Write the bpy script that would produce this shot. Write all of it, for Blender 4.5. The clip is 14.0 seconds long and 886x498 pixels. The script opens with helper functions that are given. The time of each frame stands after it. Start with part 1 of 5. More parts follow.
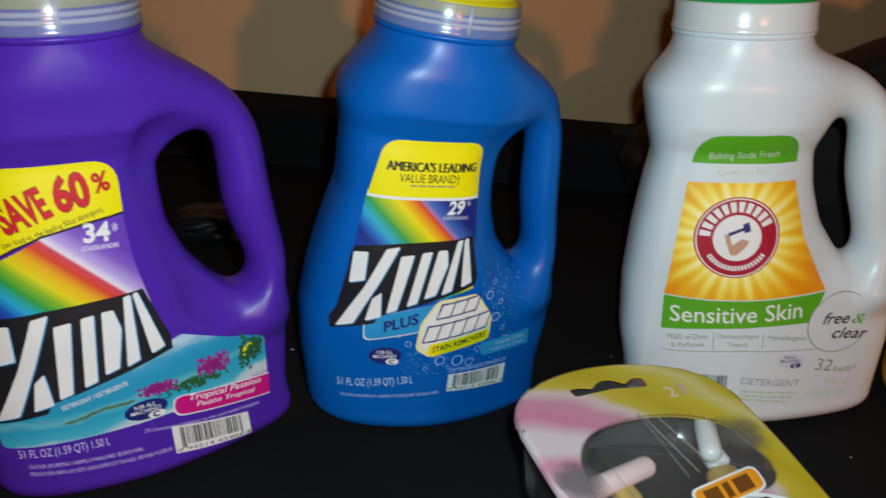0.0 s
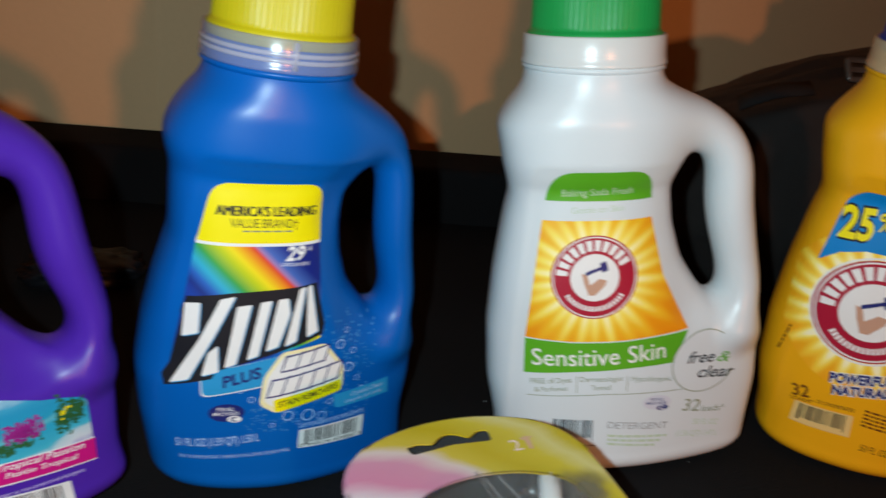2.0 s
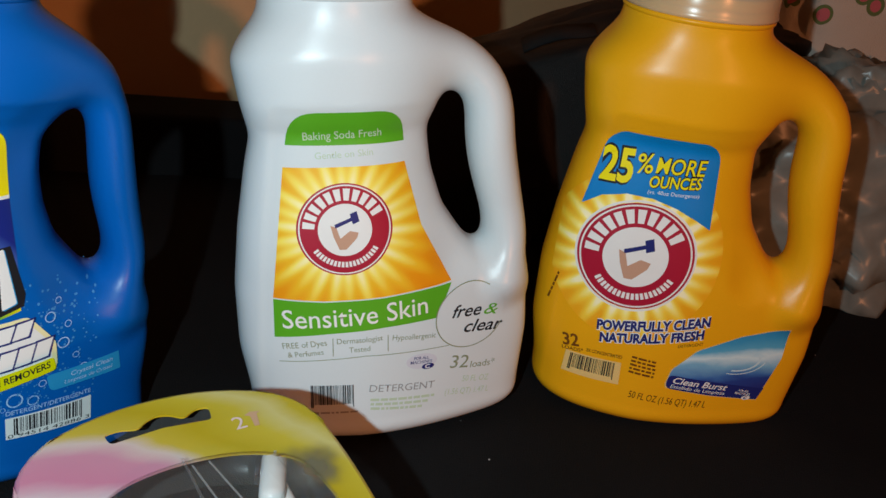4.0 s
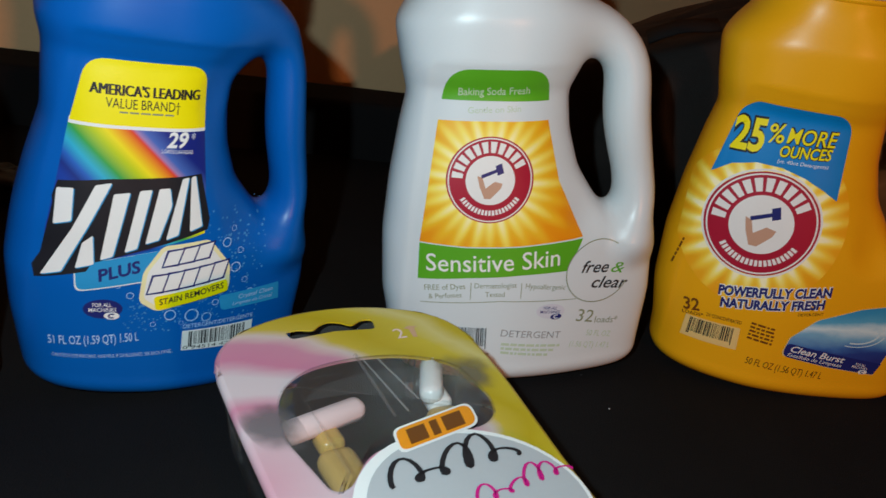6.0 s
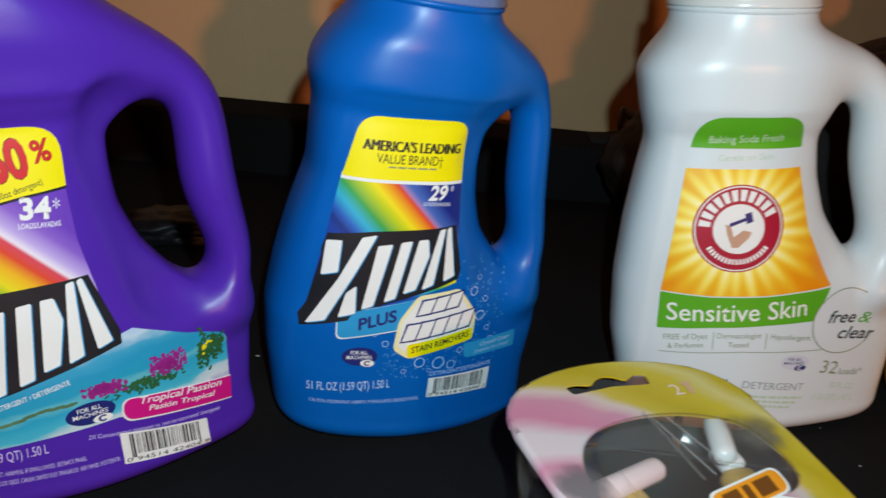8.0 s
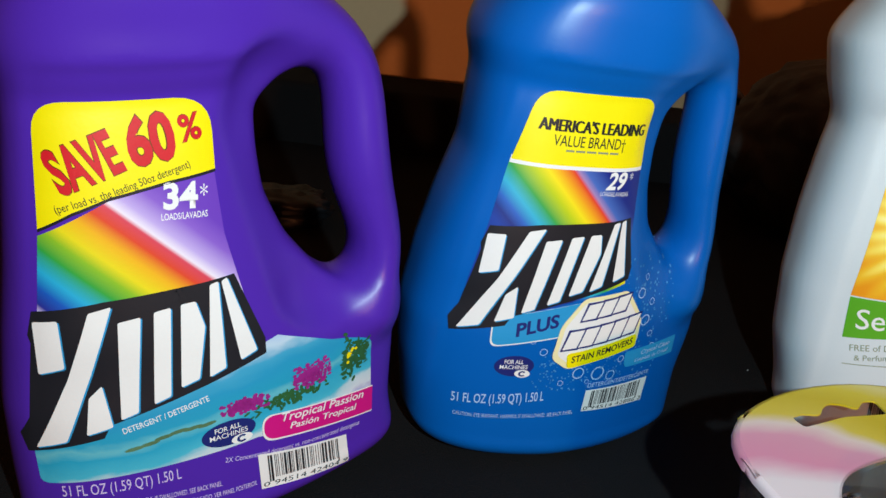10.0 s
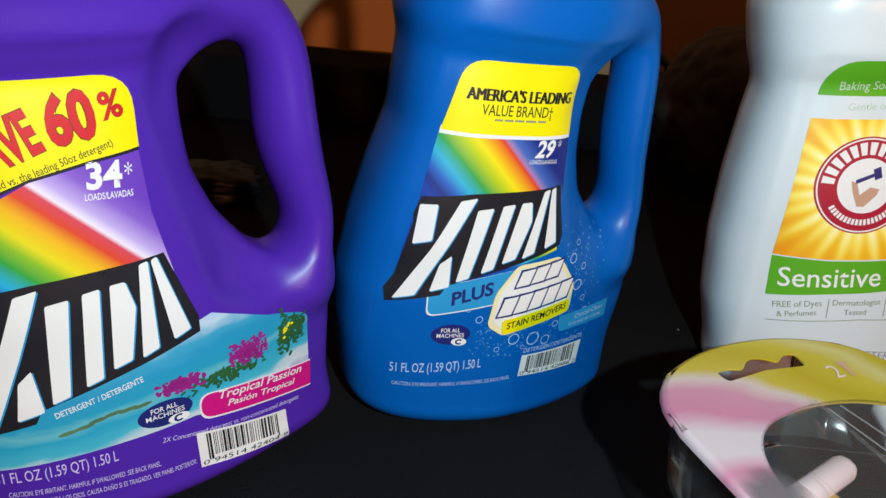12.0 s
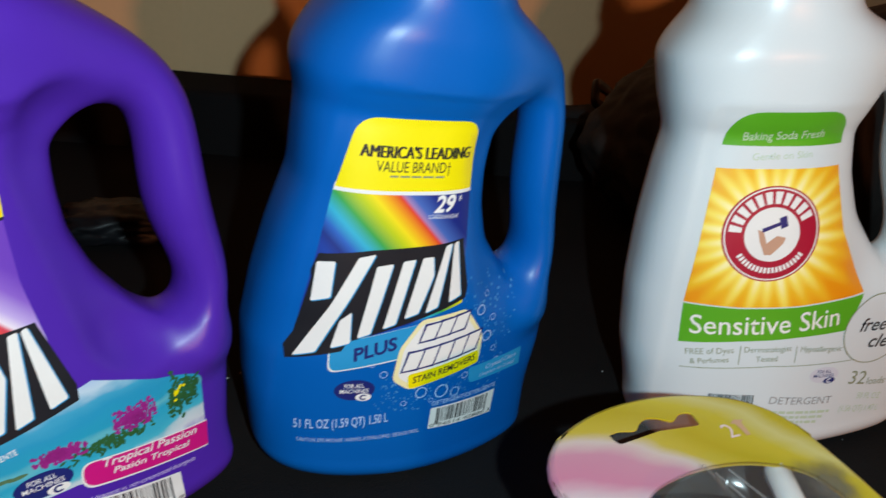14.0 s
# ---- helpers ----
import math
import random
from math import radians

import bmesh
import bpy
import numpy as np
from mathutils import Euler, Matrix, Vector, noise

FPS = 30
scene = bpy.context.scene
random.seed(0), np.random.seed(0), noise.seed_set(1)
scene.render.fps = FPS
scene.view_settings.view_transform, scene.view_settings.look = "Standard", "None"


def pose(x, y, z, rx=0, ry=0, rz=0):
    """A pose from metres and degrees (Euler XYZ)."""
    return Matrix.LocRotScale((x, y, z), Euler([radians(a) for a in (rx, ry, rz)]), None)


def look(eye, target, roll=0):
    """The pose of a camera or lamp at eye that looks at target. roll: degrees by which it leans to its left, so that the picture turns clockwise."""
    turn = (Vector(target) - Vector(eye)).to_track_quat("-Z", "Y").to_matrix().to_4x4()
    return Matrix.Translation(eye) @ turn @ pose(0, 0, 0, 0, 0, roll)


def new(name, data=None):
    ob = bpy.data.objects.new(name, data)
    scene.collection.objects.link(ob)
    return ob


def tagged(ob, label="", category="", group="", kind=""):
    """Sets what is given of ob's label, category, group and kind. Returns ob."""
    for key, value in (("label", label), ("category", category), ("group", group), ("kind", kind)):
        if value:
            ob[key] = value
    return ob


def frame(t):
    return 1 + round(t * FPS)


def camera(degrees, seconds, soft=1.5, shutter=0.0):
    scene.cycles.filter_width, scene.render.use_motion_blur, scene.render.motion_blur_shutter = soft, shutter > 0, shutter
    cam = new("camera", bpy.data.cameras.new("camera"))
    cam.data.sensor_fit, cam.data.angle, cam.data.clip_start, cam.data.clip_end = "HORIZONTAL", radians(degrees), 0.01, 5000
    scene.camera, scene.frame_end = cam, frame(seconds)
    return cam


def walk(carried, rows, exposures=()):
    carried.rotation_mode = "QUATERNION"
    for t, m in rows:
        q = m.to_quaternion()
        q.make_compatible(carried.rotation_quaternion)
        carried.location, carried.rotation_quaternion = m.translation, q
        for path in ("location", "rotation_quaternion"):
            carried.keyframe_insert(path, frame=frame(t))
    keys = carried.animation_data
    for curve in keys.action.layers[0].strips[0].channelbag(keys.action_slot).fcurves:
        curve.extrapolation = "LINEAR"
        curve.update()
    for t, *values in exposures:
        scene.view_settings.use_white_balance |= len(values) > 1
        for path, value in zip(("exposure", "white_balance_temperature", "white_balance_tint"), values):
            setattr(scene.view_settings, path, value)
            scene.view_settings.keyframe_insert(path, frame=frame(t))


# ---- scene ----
cam = camera(55.0, 14.0, shutter=0.35)
PATH = [
    (0, (0.009, 0.0, 0.286), (-0.057, 1.84, -0.495), 4.5),
    (0.5, (-0.005, -0.005, 0.283), (-0.166, 1.851, -0.444), 3.8),
    (1, (0.0, -0.002, 0.28), (-0.18, 1.861, -0.424), 3.5),
    (1.5, (0.007, 0.003, 0.273), (-0.103, 1.874, -0.424), 5.6),
    (2, (0.056, 0.027, 0.287), (0.13, 1.898, -0.415), 4.8),
    (2.5, (0.088, 0.038, 0.287), (0.336, 1.876, -0.46), 7.1),
    (3, (0.108, 0.077, 0.271), (0.504, 1.874, -0.512), 7.4),
    (3.2, (0.112, 0.078, 0.274), (0.564, 1.85, -0.535), 7.2),
    (5.3, (0.092, 0.025, 0.263), (0.415, 1.884, -0.4), 7.0),
    (5.5, (0.087, 0.024, 0.255), (0.379, 1.88, -0.43), 7.1),
    (6, (0.078, 0.021, 0.249), (0.324, 1.863, -0.49), 8.0),
    (6.5, (0.063, 0.004, 0.262), (0.259, 1.843, -0.5), 7.8),
    (7, (0.053, 0.001, 0.279), (0.202, 1.858, -0.449), 6.7),
    (7.5, (0.038, 0.004, 0.272), (0.111, 1.875, -0.43), 5.1),
    (8, (0.003, 0.027, 0.252), (0.007, 1.898, -0.456), 5.4),
    (8.5, (-0.034, 0.056, 0.236), (-0.087, 1.921, -0.486), 5.8),
    (8.7, (-0.05, 0.065, 0.235), (-0.127, 1.93, -0.483), 6.3),
    (10.8, (-0.066, 0.08, 0.235), (-0.018, 1.906, -0.578), 6.3),
    (11, (-0.064, 0.079, 0.234), (0.005, 1.902, -0.585), 6.4),
    (11.5, (-0.061, 0.08, 0.235), (0.041, 1.901, -0.586), 6.5),
    (12, (-0.062, 0.077, 0.236), (0.057, 1.899, -0.582), 6.1),
    (12.5, (-0.062, 0.078, 0.236), (0.063, 1.899, -0.58), 6.1),
    (13, (-0.064, 0.082, 0.234), (0.066, 1.9, -0.588), 6.3),
    (13.5, (-0.057, 0.086, 0.243), (0.081, 1.906, -0.574), 6.3),
    (14, (-0.031, 0.088, 0.254), (0.141, 1.918, -0.533), 6.3),
]
EXPOSURES = [(0, -0.45), (0.5, -0.3), (1.0, -0.2), (2.0, -0.2), (2.5, -0.27), (3.0, -0.13), (5.3, -0.45), (6.0, -0.42), (6.6, -0.42), (7.0, -0.42), (7.5, -0.36), (8.7, -0.1), (11.0, -0.04), (13.5, -0.03), (14.0, -0.1)]
walk(cam, [(t, look(eye, target, roll)) for t, eye, target, roll in PATH], EXPOSURES)

# ---- light: a phone's white flash beside the lens, and a warm room lamp behind it ----
world = bpy.data.worlds.new("room_dark")
scene.world = world
world.use_nodes = True
world.node_tree.nodes["Background"].inputs[0].default_value = (0.02, 0.016, 0.014, 1)
world.node_tree.nodes["Background"].inputs[1].default_value = 0.15


def area_lamp(name, eye, target, watts, size, colour):
    data = bpy.data.lights.new(name, "AREA")
    data.shape, data.size, data.energy, data.color = "DISK", size, watts, colour
    ob = new(name, data)
    ob.matrix_world = look(eye, target)
    return ob


area_lamp("phone_flash", (0.022, 0.012, 0.300), (0.05, 0.6, 0.08), 2.4, 0.009, (0.70, 0.93, 1.0))
area_lamp("room_lamp", (0.66, -1.37, 0.45), (0.1, 0.6, 0.15), 11.5, 0.07, (1.0, 0.34, 0.13))


# ---- materials ----
def material(name, colour, rough=0.5, spec=0.5, metal=0.0, vary=0.12, scale=30.0, bump=0.05, fine=400.0, coat=0.0, sss=0.0):
    """A principled surface whose colour and gloss drift at two scales and whose skin has a fine relief. Scales per metre."""
    m = bpy.data.materials.new(name)
    m.use_nodes = True
    nt = m.node_tree
    b = nt.nodes["Principled BSDF"]
    co = nt.nodes.new("ShaderNodeTexCoord")
    n1, n2 = nt.nodes.new("ShaderNodeTexNoise"), nt.nodes.new("ShaderNodeTexNoise")
    n1.inputs["Scale"].default_value, n2.inputs["Scale"].default_value = scale, fine
    n1.inputs["Detail"].default_value = 4
    mix = nt.nodes.new("ShaderNodeMix")
    mix.data_type = "RGBA"
    dark = [c * (1 - vary) for c in colour[:3]]
    mix.inputs[6].default_value, mix.inputs[7].default_value = (*dark, 1), (*[min(1, c * (1 + vary * 0.6)) for c in colour[:3]], 1)
    for n in (n1, n2):
        nt.links.new(co.outputs["Object"], n.inputs["Vector"])
    add = nt.nodes.new("ShaderNodeMath")
    add.operation = "MULTIPLY_ADD"
    nt.links.new(n2.outputs["Fac"], add.inputs[0])
    add.inputs[1].default_value = 0.5
    nt.links.new(n1.outputs["Fac"], add.inputs[2])
    sub = nt.nodes.new("ShaderNodeMath")
    sub.operation = "SUBTRACT"
    nt.links.new(add.outputs[0], sub.inputs[0])
    sub.inputs[1].default_value = 0.25
    sub.use_clamp = True
    nt.links.new(sub.outputs[0], mix.inputs[0])
    nt.links.new(mix.outputs[2], b.inputs["Base Color"])
    r = nt.nodes.new("ShaderNodeMapRange")
    r.inputs[3].default_value, r.inputs[4].default_value = max(0.02, rough * 0.8), min(1, rough * 1.2)
    nt.links.new(n1.outputs["Fac"], r.inputs[0])
    nt.links.new(r.outputs[0], b.inputs["Roughness"])
    b.inputs["Metallic"].default_value = metal
    b.inputs["Specular IOR Level"].default_value = spec
    b.inputs["Coat Weight"].default_value = coat
    b.inputs["Coat Roughness"].default_value = 0.15
    if sss:
        b.inputs["Subsurface Weight"].default_value = sss
        b.inputs["Subsurface Radius"].default_value = (0.004, 0.004, 0.004)
    if bump:
        bp = nt.nodes.new("ShaderNodeBump")
        bp.inputs["Strength"].default_value = bump
        bp.inputs["Distance"].default_value = 0.002
        nt.links.new(n2.outputs["Fac"], bp.inputs["Height"])
        nt.links.new(bp.outputs[0], b.inputs["Normal"])
    return m


def fade_film(name, colour, centre, reach):
    """A smudge of thin ink that fades out from its middle, in metres."""
    m = bpy.data.materials.new(name)
    m.use_nodes = True
    nt = m.node_tree
    b, out = nt.nodes["Principled BSDF"], nt.nodes["Material Output"]
    b.inputs["Base Color"].default_value = (*colour, 1)
    b.inputs["Roughness"].default_value = 0.5
    co, di, mr, no = (nt.nodes.new("ShaderNode" + k) for k in ("TexCoord", "VectorMath", "MapRange", "TexNoise"))
    no.inputs["Scale"].default_value = 70
    di.operation = "DISTANCE"
    di.inputs[1].default_value = centre
    nt.links.new(co.outputs["Object"], di.inputs[0])
    mr.interpolation_type = "SMOOTHERSTEP"
    mr.inputs[1].default_value, mr.inputs[2].default_value, mr.inputs[3].default_value, mr.inputs[4].default_value = reach * 0.5, reach * 1.4, 0.72, 0.0
    nt.links.new(co.outputs["Object"], no.inputs["Vector"])
    jag = nt.nodes.new("ShaderNodeMath")
    jag.operation = "MULTIPLY_ADD"
    nt.links.new(no.outputs["Fac"], jag.inputs[0])
    jag.inputs[1].default_value = reach * 0.9
    nt.links.new(di.outputs["Value"], jag.inputs[2])
    nt.links.new(jag.outputs[0], mr.inputs[0])
    nt.links.new(mr.outputs[0], b.inputs["Alpha"])
    return m


def clear_plastic(name, colour, rough, weight, tint_alpha):
    """Thin clear or milky plastic: a mix of a glossy skin, a see-through body and a little milk."""
    m = bpy.data.materials.new(name)
    m.use_nodes = True
    nt = m.node_tree
    nt.nodes.remove(nt.nodes["Principled BSDF"])
    out = nt.nodes["Material Output"]
    tr, dif, gl = (nt.nodes.new("ShaderNodeBsdf" + k) for k in ("Transparent", "Diffuse", "Glossy"))
    tr.inputs[0].default_value = (*tint_alpha, 1)
    dif.inputs[0].default_value = (*colour, 1)
    gl.inputs["Roughness"].default_value = rough
    m1, m2, lw, po = (nt.nodes.new(k) for k in ("ShaderNodeMixShader", "ShaderNodeMixShader", "ShaderNodeLayerWeight", "ShaderNodeMath"))
    lw.inputs[0].default_value = 0.5
    po.operation = "POWER"
    po.inputs[1].default_value = 4.0
    nt.links.new(lw.outputs["Facing"], po.inputs[0])
    fr = nt.nodes.new("ShaderNodeMath")
    fr.operation, fr.use_clamp = "MULTIPLY_ADD", True
    fr.inputs[1].default_value, fr.inputs[2].default_value = 0.7, 0.04
    nt.links.new(po.outputs[0], fr.inputs[0])
    m1.inputs[0].default_value = weight
    nt.links.new(tr.outputs[0], m1.inputs[1])
    nt.links.new(dif.outputs[0], m1.inputs[2])
    nt.links.new(fr.outputs[0], m2.inputs[0])
    nt.links.new(m1.outputs[0], m2.inputs[1])
    nt.links.new(gl.outputs[0], m2.inputs[2])
    nt.links.new(m2.outputs[0], out.inputs["Surface"])
    return m


PURPLE = material("purple_plastic", (0.076, 0.021, 0.39), 0.35, 0.30, vary=0.06, scale=14, bump=0.008, fine=900)
BLUE = material("blue_plastic", (0.0004, 0.112, 0.46), 0.35, 0.30, vary=0.06, scale=14, bump=0.008, fine=900)
WHITE = material("white_plastic", (0.66, 0.73, 0.76), 0.34, 0.38, vary=0.04, scale=14, bump=0.008, fine=900)
YELLOW = material("amber_plastic", (0.84, 0.40, 0.007), 0.35, 0.30, vary=0.06, scale=14, bump=0.008, fine=900)
CAP_YELLOW = material("yellow_cap_plastic", (0.58, 0.50, 0.008), 0.42, vary=0.06)
CAP_GREEN = material("green_cap_plastic", (0.008, 0.33, 0.07), 0.42, vary=0.06)
CAP_BLUE = material("blue_cap_plastic", (0.002, 0.030, 0.24), 0.5, 0.3, vary=0.06)
MILKY = clear_plastic("milky_collar", (0.34, 0.40, 0.62), 0.2, 0.38, (0.9, 0.92, 0.95))
RIB_CLEAR = clear_plastic("collar_rib", (0.66, 0.67, 0.80), 0.2, 0.5, (0.95, 0.95, 0.97))
MILKY_WARM = clear_plastic("milky_warm_collar", (0.72, 0.55, 0.34), 0.25, 0.6, (0.95, 0.9, 0.8))
MILKY_WHITE = clear_plastic("milky_white_collar", (0.78, 0.81, 0.80), 0.25, 0.85, (0.9, 0.92, 0.9))
CLOTH = material("black_cloth", (0.0115, 0.011, 0.0118), 0.95, 0.08, vary=0.5, scale=9, bump=0.5, fine=1300)
WALL = material("painted_wall", (0.76, 0.54, 0.30), 0.75, 0.3, vary=0.07, scale=3, bump=0.12, fine=160)
CEIL = material("ceiling_paint", (0.6, 0.56, 0.5), 0.8, 0.3, vary=0.06, scale=3)
FLOORM = material("brown_floor", (0.14, 0.08, 0.05), 0.5, 0.4, vary=0.2, scale=5)


# ---- mesh helpers ----
def finish(bm, name, mat, smooth=True):
    me = bpy.data.meshes.new(name)
    bm.normal_update()
    bm.to_mesh(me)
    bm.free()
    if smooth:
        me.polygons.foreach_set("use_smooth", [True] * len(me.polygons))
    me.materials.append(mat)
    return me


def part(name, bm, mat, parent=None, label="", smooth=True):
    ob = new(name, finish(bm, name, mat, smooth))
    ob.parent = parent
    if label:
        tagged(ob, label)
    return ob


def empty(name, m):
    ob = new(name)
    ob.empty_display_size = 0.05
    ob.matrix_world = m
    return ob


def box_bm(x0, y0, z0, x1, y1, z1, bevel=0.0, seg=2):
    bm = bmesh.new()
    bmesh.ops.create_cube(bm, size=1)
    bmesh.ops.transform(bm, verts=bm.verts, matrix=Matrix.Translation(((x0 + x1) / 2, (y0 + y1) / 2, (z0 + z1) / 2)) @ Matrix.Diagonal((x1 - x0, y1 - y0, z1 - z0, 1)))
    if bevel:
        bmesh.ops.bevel(bm, geom=bm.edges[:], offset=bevel, segments=seg, profile=0.5, affect="EDGES")
    return bm


def sheet_bm(xs, ys, height):
    """A grid over xs and ys, lifted by height(x, y)."""
    bm = bmesh.new()
    rows = [[bm.verts.new((x, y, height(x, y))) for x in xs] for y in ys]
    for a, b in zip(rows, rows[1:]):
        for i in range(len(xs) - 1):
            bm.faces.new((a[i], a[i + 1], b[i + 1], b[i]))
    return bm


def ease(a, b, v):
    t = min(1.0, max(0.0, (v - a) / (b - a)))
    return t * t * (3 - 2 * t)


# ---- the room ----
def wall(name, x0, y0, z0, x1, y1, z1, mat):
    ob = new(name, finish(box_bm(x0, y0, z0, x1, y1, z1), name, mat, False))
    return tagged(ob, {"ceiling": "plain painted ceiling", "floor": "brown floor of the dim room"}.get(name, "plain tan painted wall of the dim room"), name.split("_")[0], kind="structure")


wall("wall_north", -1.6, 0.955, -0.72, -0.23, 1.05, 1.7, WALL)
# past a blunt corner the wall turns away from the table
turned = wall("wall_northeast", 0.0, 0.0, -0.72, 2.45, 0.09, 1.7, WALL)
turned.matrix_world = pose(-0.23, 0.955, 0.0, 0, 0, 21.8)
wall("wall_south", -1.6, -2.4, -0.72, 2.0, -2.3, 1.7, WALL)
wall("wall_west", -1.7, -2.4, -0.72, -1.6, 1.05, 1.7, WALL)
wall("wall_east", 2.0, -2.4, -0.72, 2.1, 1.95, 1.7, WALL)
wall("floor", -1.7, -2.4, -0.82, 2.1, 1.95, -0.72, FLOORM)
wall("ceiling", -1.7, -2.4, 1.7, 2.1, 1.95, 1.8, CEIL)


def cover_height(x, y):
    """The cloth's height: nearly flat, a slow rise to the east, fine wrinkles, a hump under the pack."""
    z = 0.012 * ease(0.05, 0.5, x)
    z += 0.0022 * noise.noise(Vector((x * 9, y * 9, 3.1))) * ease(0.0, 0.06, abs(y - 0.45))
    z -= 0.0085 * math.exp(-((x + 0.02) ** 2 + (y - 0.45) ** 2) / 0.0085)
    return z - 0.0018


cover = new("cloth_cover", finish(sheet_bm([-1.2 + 0.02 * i for i in range(136)], [-0.5 + 0.02 * i for i in range(73)], cover_height), "cloth_cover", CLOTH))
tagged(cover, "black cloth spread flat under the jugs", "cloth", kind="structure")
support = new("low_table", finish(box_bm(-1.2, -0.5, -0.72, 1.5, 0.94, -0.012, 0.01), "low_table", CLOTH, False))
tagged(support, "black covered low table under the cloth", "table", kind="structure")
# a black padded back along the wall
back = new("padded_back", finish(box_bm(-1.5, 0.87, -0.70, 0.9, 0.953, 0.057, 0.008, 3), "padded_back", CLOTH))
tagged(back, "black padded back ledge along the wall", "ledge", kind="structure")


def smooth_profile(pairs, sigma=3.2):
    """A profile over height (mm), rounded off at its knots."""
    z = np.arange(-40.0, 300.0, 0.5)
    v = np.interp(z, [p[0] for p in pairs], [p[1] for p in pairs])
    k = np.exp(-0.5 * (np.arange(-40, 41) * 0.5 / sigma) ** 2)
    v = np.convolve(np.pad(v, 40, mode="edge"), k / k.sum(), mode="valid")
    return z, v


class Mould:
    """The shape of a jug: a lofted body, a handle tube and a scoop round the hand hole. Millimetres, x from the neck's axis."""

    def __init__(self, left, right, depth, handle, scoop, top, foot=0.0, panel=()):
        self.left, self.right, self.depth = smooth_profile(left), smooth_profile(right), smooth_profile(depth, 1.9)
        self.scoop, self.top, self.foot = scoop, top, foot
        self.panel = smooth_profile(panel)
        # the handle's centre line, rounded off
        p = np.array(handle, float)
        t = np.linspace(0, len(p) - 1, 34)
        p = np.stack([np.interp(t, np.arange(len(p)), p[:, k]) for k in range(3)], axis=1)
        for _ in range(10):
            p[1:-1] = (p[:-2] + 2 * p[1:-1] + p[2:]) / 4
        self.handle = p.tolist()

    def field(self, x, y, z):
        xl, xr, d = (np.interp(z, *p) for p in (self.left, self.right, self.depth))
        up = z - self.foot
        inset = np.where(up < 12, 12 - np.sqrt(np.maximum(144 - (12 - np.clip(up, 0, 12)) ** 2, 0)), 0)
        neck = np.clip((z - self.top + 24) / 18, 0, 1)
        neck = neck * neck * (3 - 2 * neck)
        xc, w = (xl + xr) / 2, (xr - xl) / 2 - inset
        u = np.clip((x - 5) / 95, 0, 1)
        d = (d - inset) * (1 - (0.42 * u * u * (3 - 2 * u)) * (1 - neck))
        # the label's face is sunk a little below the flank and the shoulder
        e = np.clip((x - np.interp(z, *self.panel) + 2.5) / 5, 0, 1) * np.clip((181 - z) / 5, 0, 1) * np.clip((z - self.foot - 6) / 8, 0, 1)
        d = d - 1.1 * e * e * (3 - 2 * e)
        n = 2.7 - 0.7 * neck
        body = ((np.abs(x - xc) / w) ** n + (np.abs(y) / d) ** n + 1e-9) ** (1 / n)
        body = (body - 1) * np.minimum(w, d)
        # scoop round the hole, front and back
        (ax, az), (bx, bz), far, r = self.scoop
        t = np.clip(((x - ax) * (bx - ax) + (z - az) * (bz - az)) / ((bx - ax) ** 2 + (bz - az) ** 2), 0, 1)
        cut = r - np.sqrt((x - ax - t * (bx - ax)) ** 2 + (z - az - t * (bz - az)) ** 2 + (np.abs(y) - far) ** 2)
        h = np.clip(0.5 + 0.5 * (body - cut) / 3, 0, 1)
        body = cut + (body - cut) * h + 3 * h * (1 - h)
        wide = np.interp(z, (82, 122), (0.56, 0.72))
        tube = np.full(np.shape(body), 1e3)
        for (x0, z0, r0), (x1, z1, r1) in zip(self.handle, self.handle[1:]):
            t = np.clip(((x - x0) * (x1 - x0) + (z - z0) * (z1 - z0)) / ((x1 - x0) ** 2 + (z1 - z0) ** 2), 0, 1)
            e = np.sqrt((x - x0 - t * (x1 - x0)) ** 2 + (z - z0 - t * (z1 - z0)) ** 2 + (wide * y) ** 2) - (r0 + t * (r1 - r0))
            tube = np.minimum(tube, e)
        h = np.clip(0.5 + 0.5 * (tube - body) / 10, 0, 1)
        f = tube + (body - tube) * h - 10 * h * (1 - h)
        return np.maximum(np.maximum(f, self.foot - z), z - self.top)

    def front(self, x, z):
        """The front surface's y at (x, z)."""
        x, z = np.asarray(x, float), np.asarray(z, float)
        lo, hi = np.full(x.shape, -75.0), np.full(x.shape, 0.0)
        for _ in range(30):
            mid = (lo + hi) / 2
            out = self.field(x, mid, z) > 0
            lo, hi = np.where(out, mid, lo), np.where(out, hi, mid)
        return (lo + hi) / 2


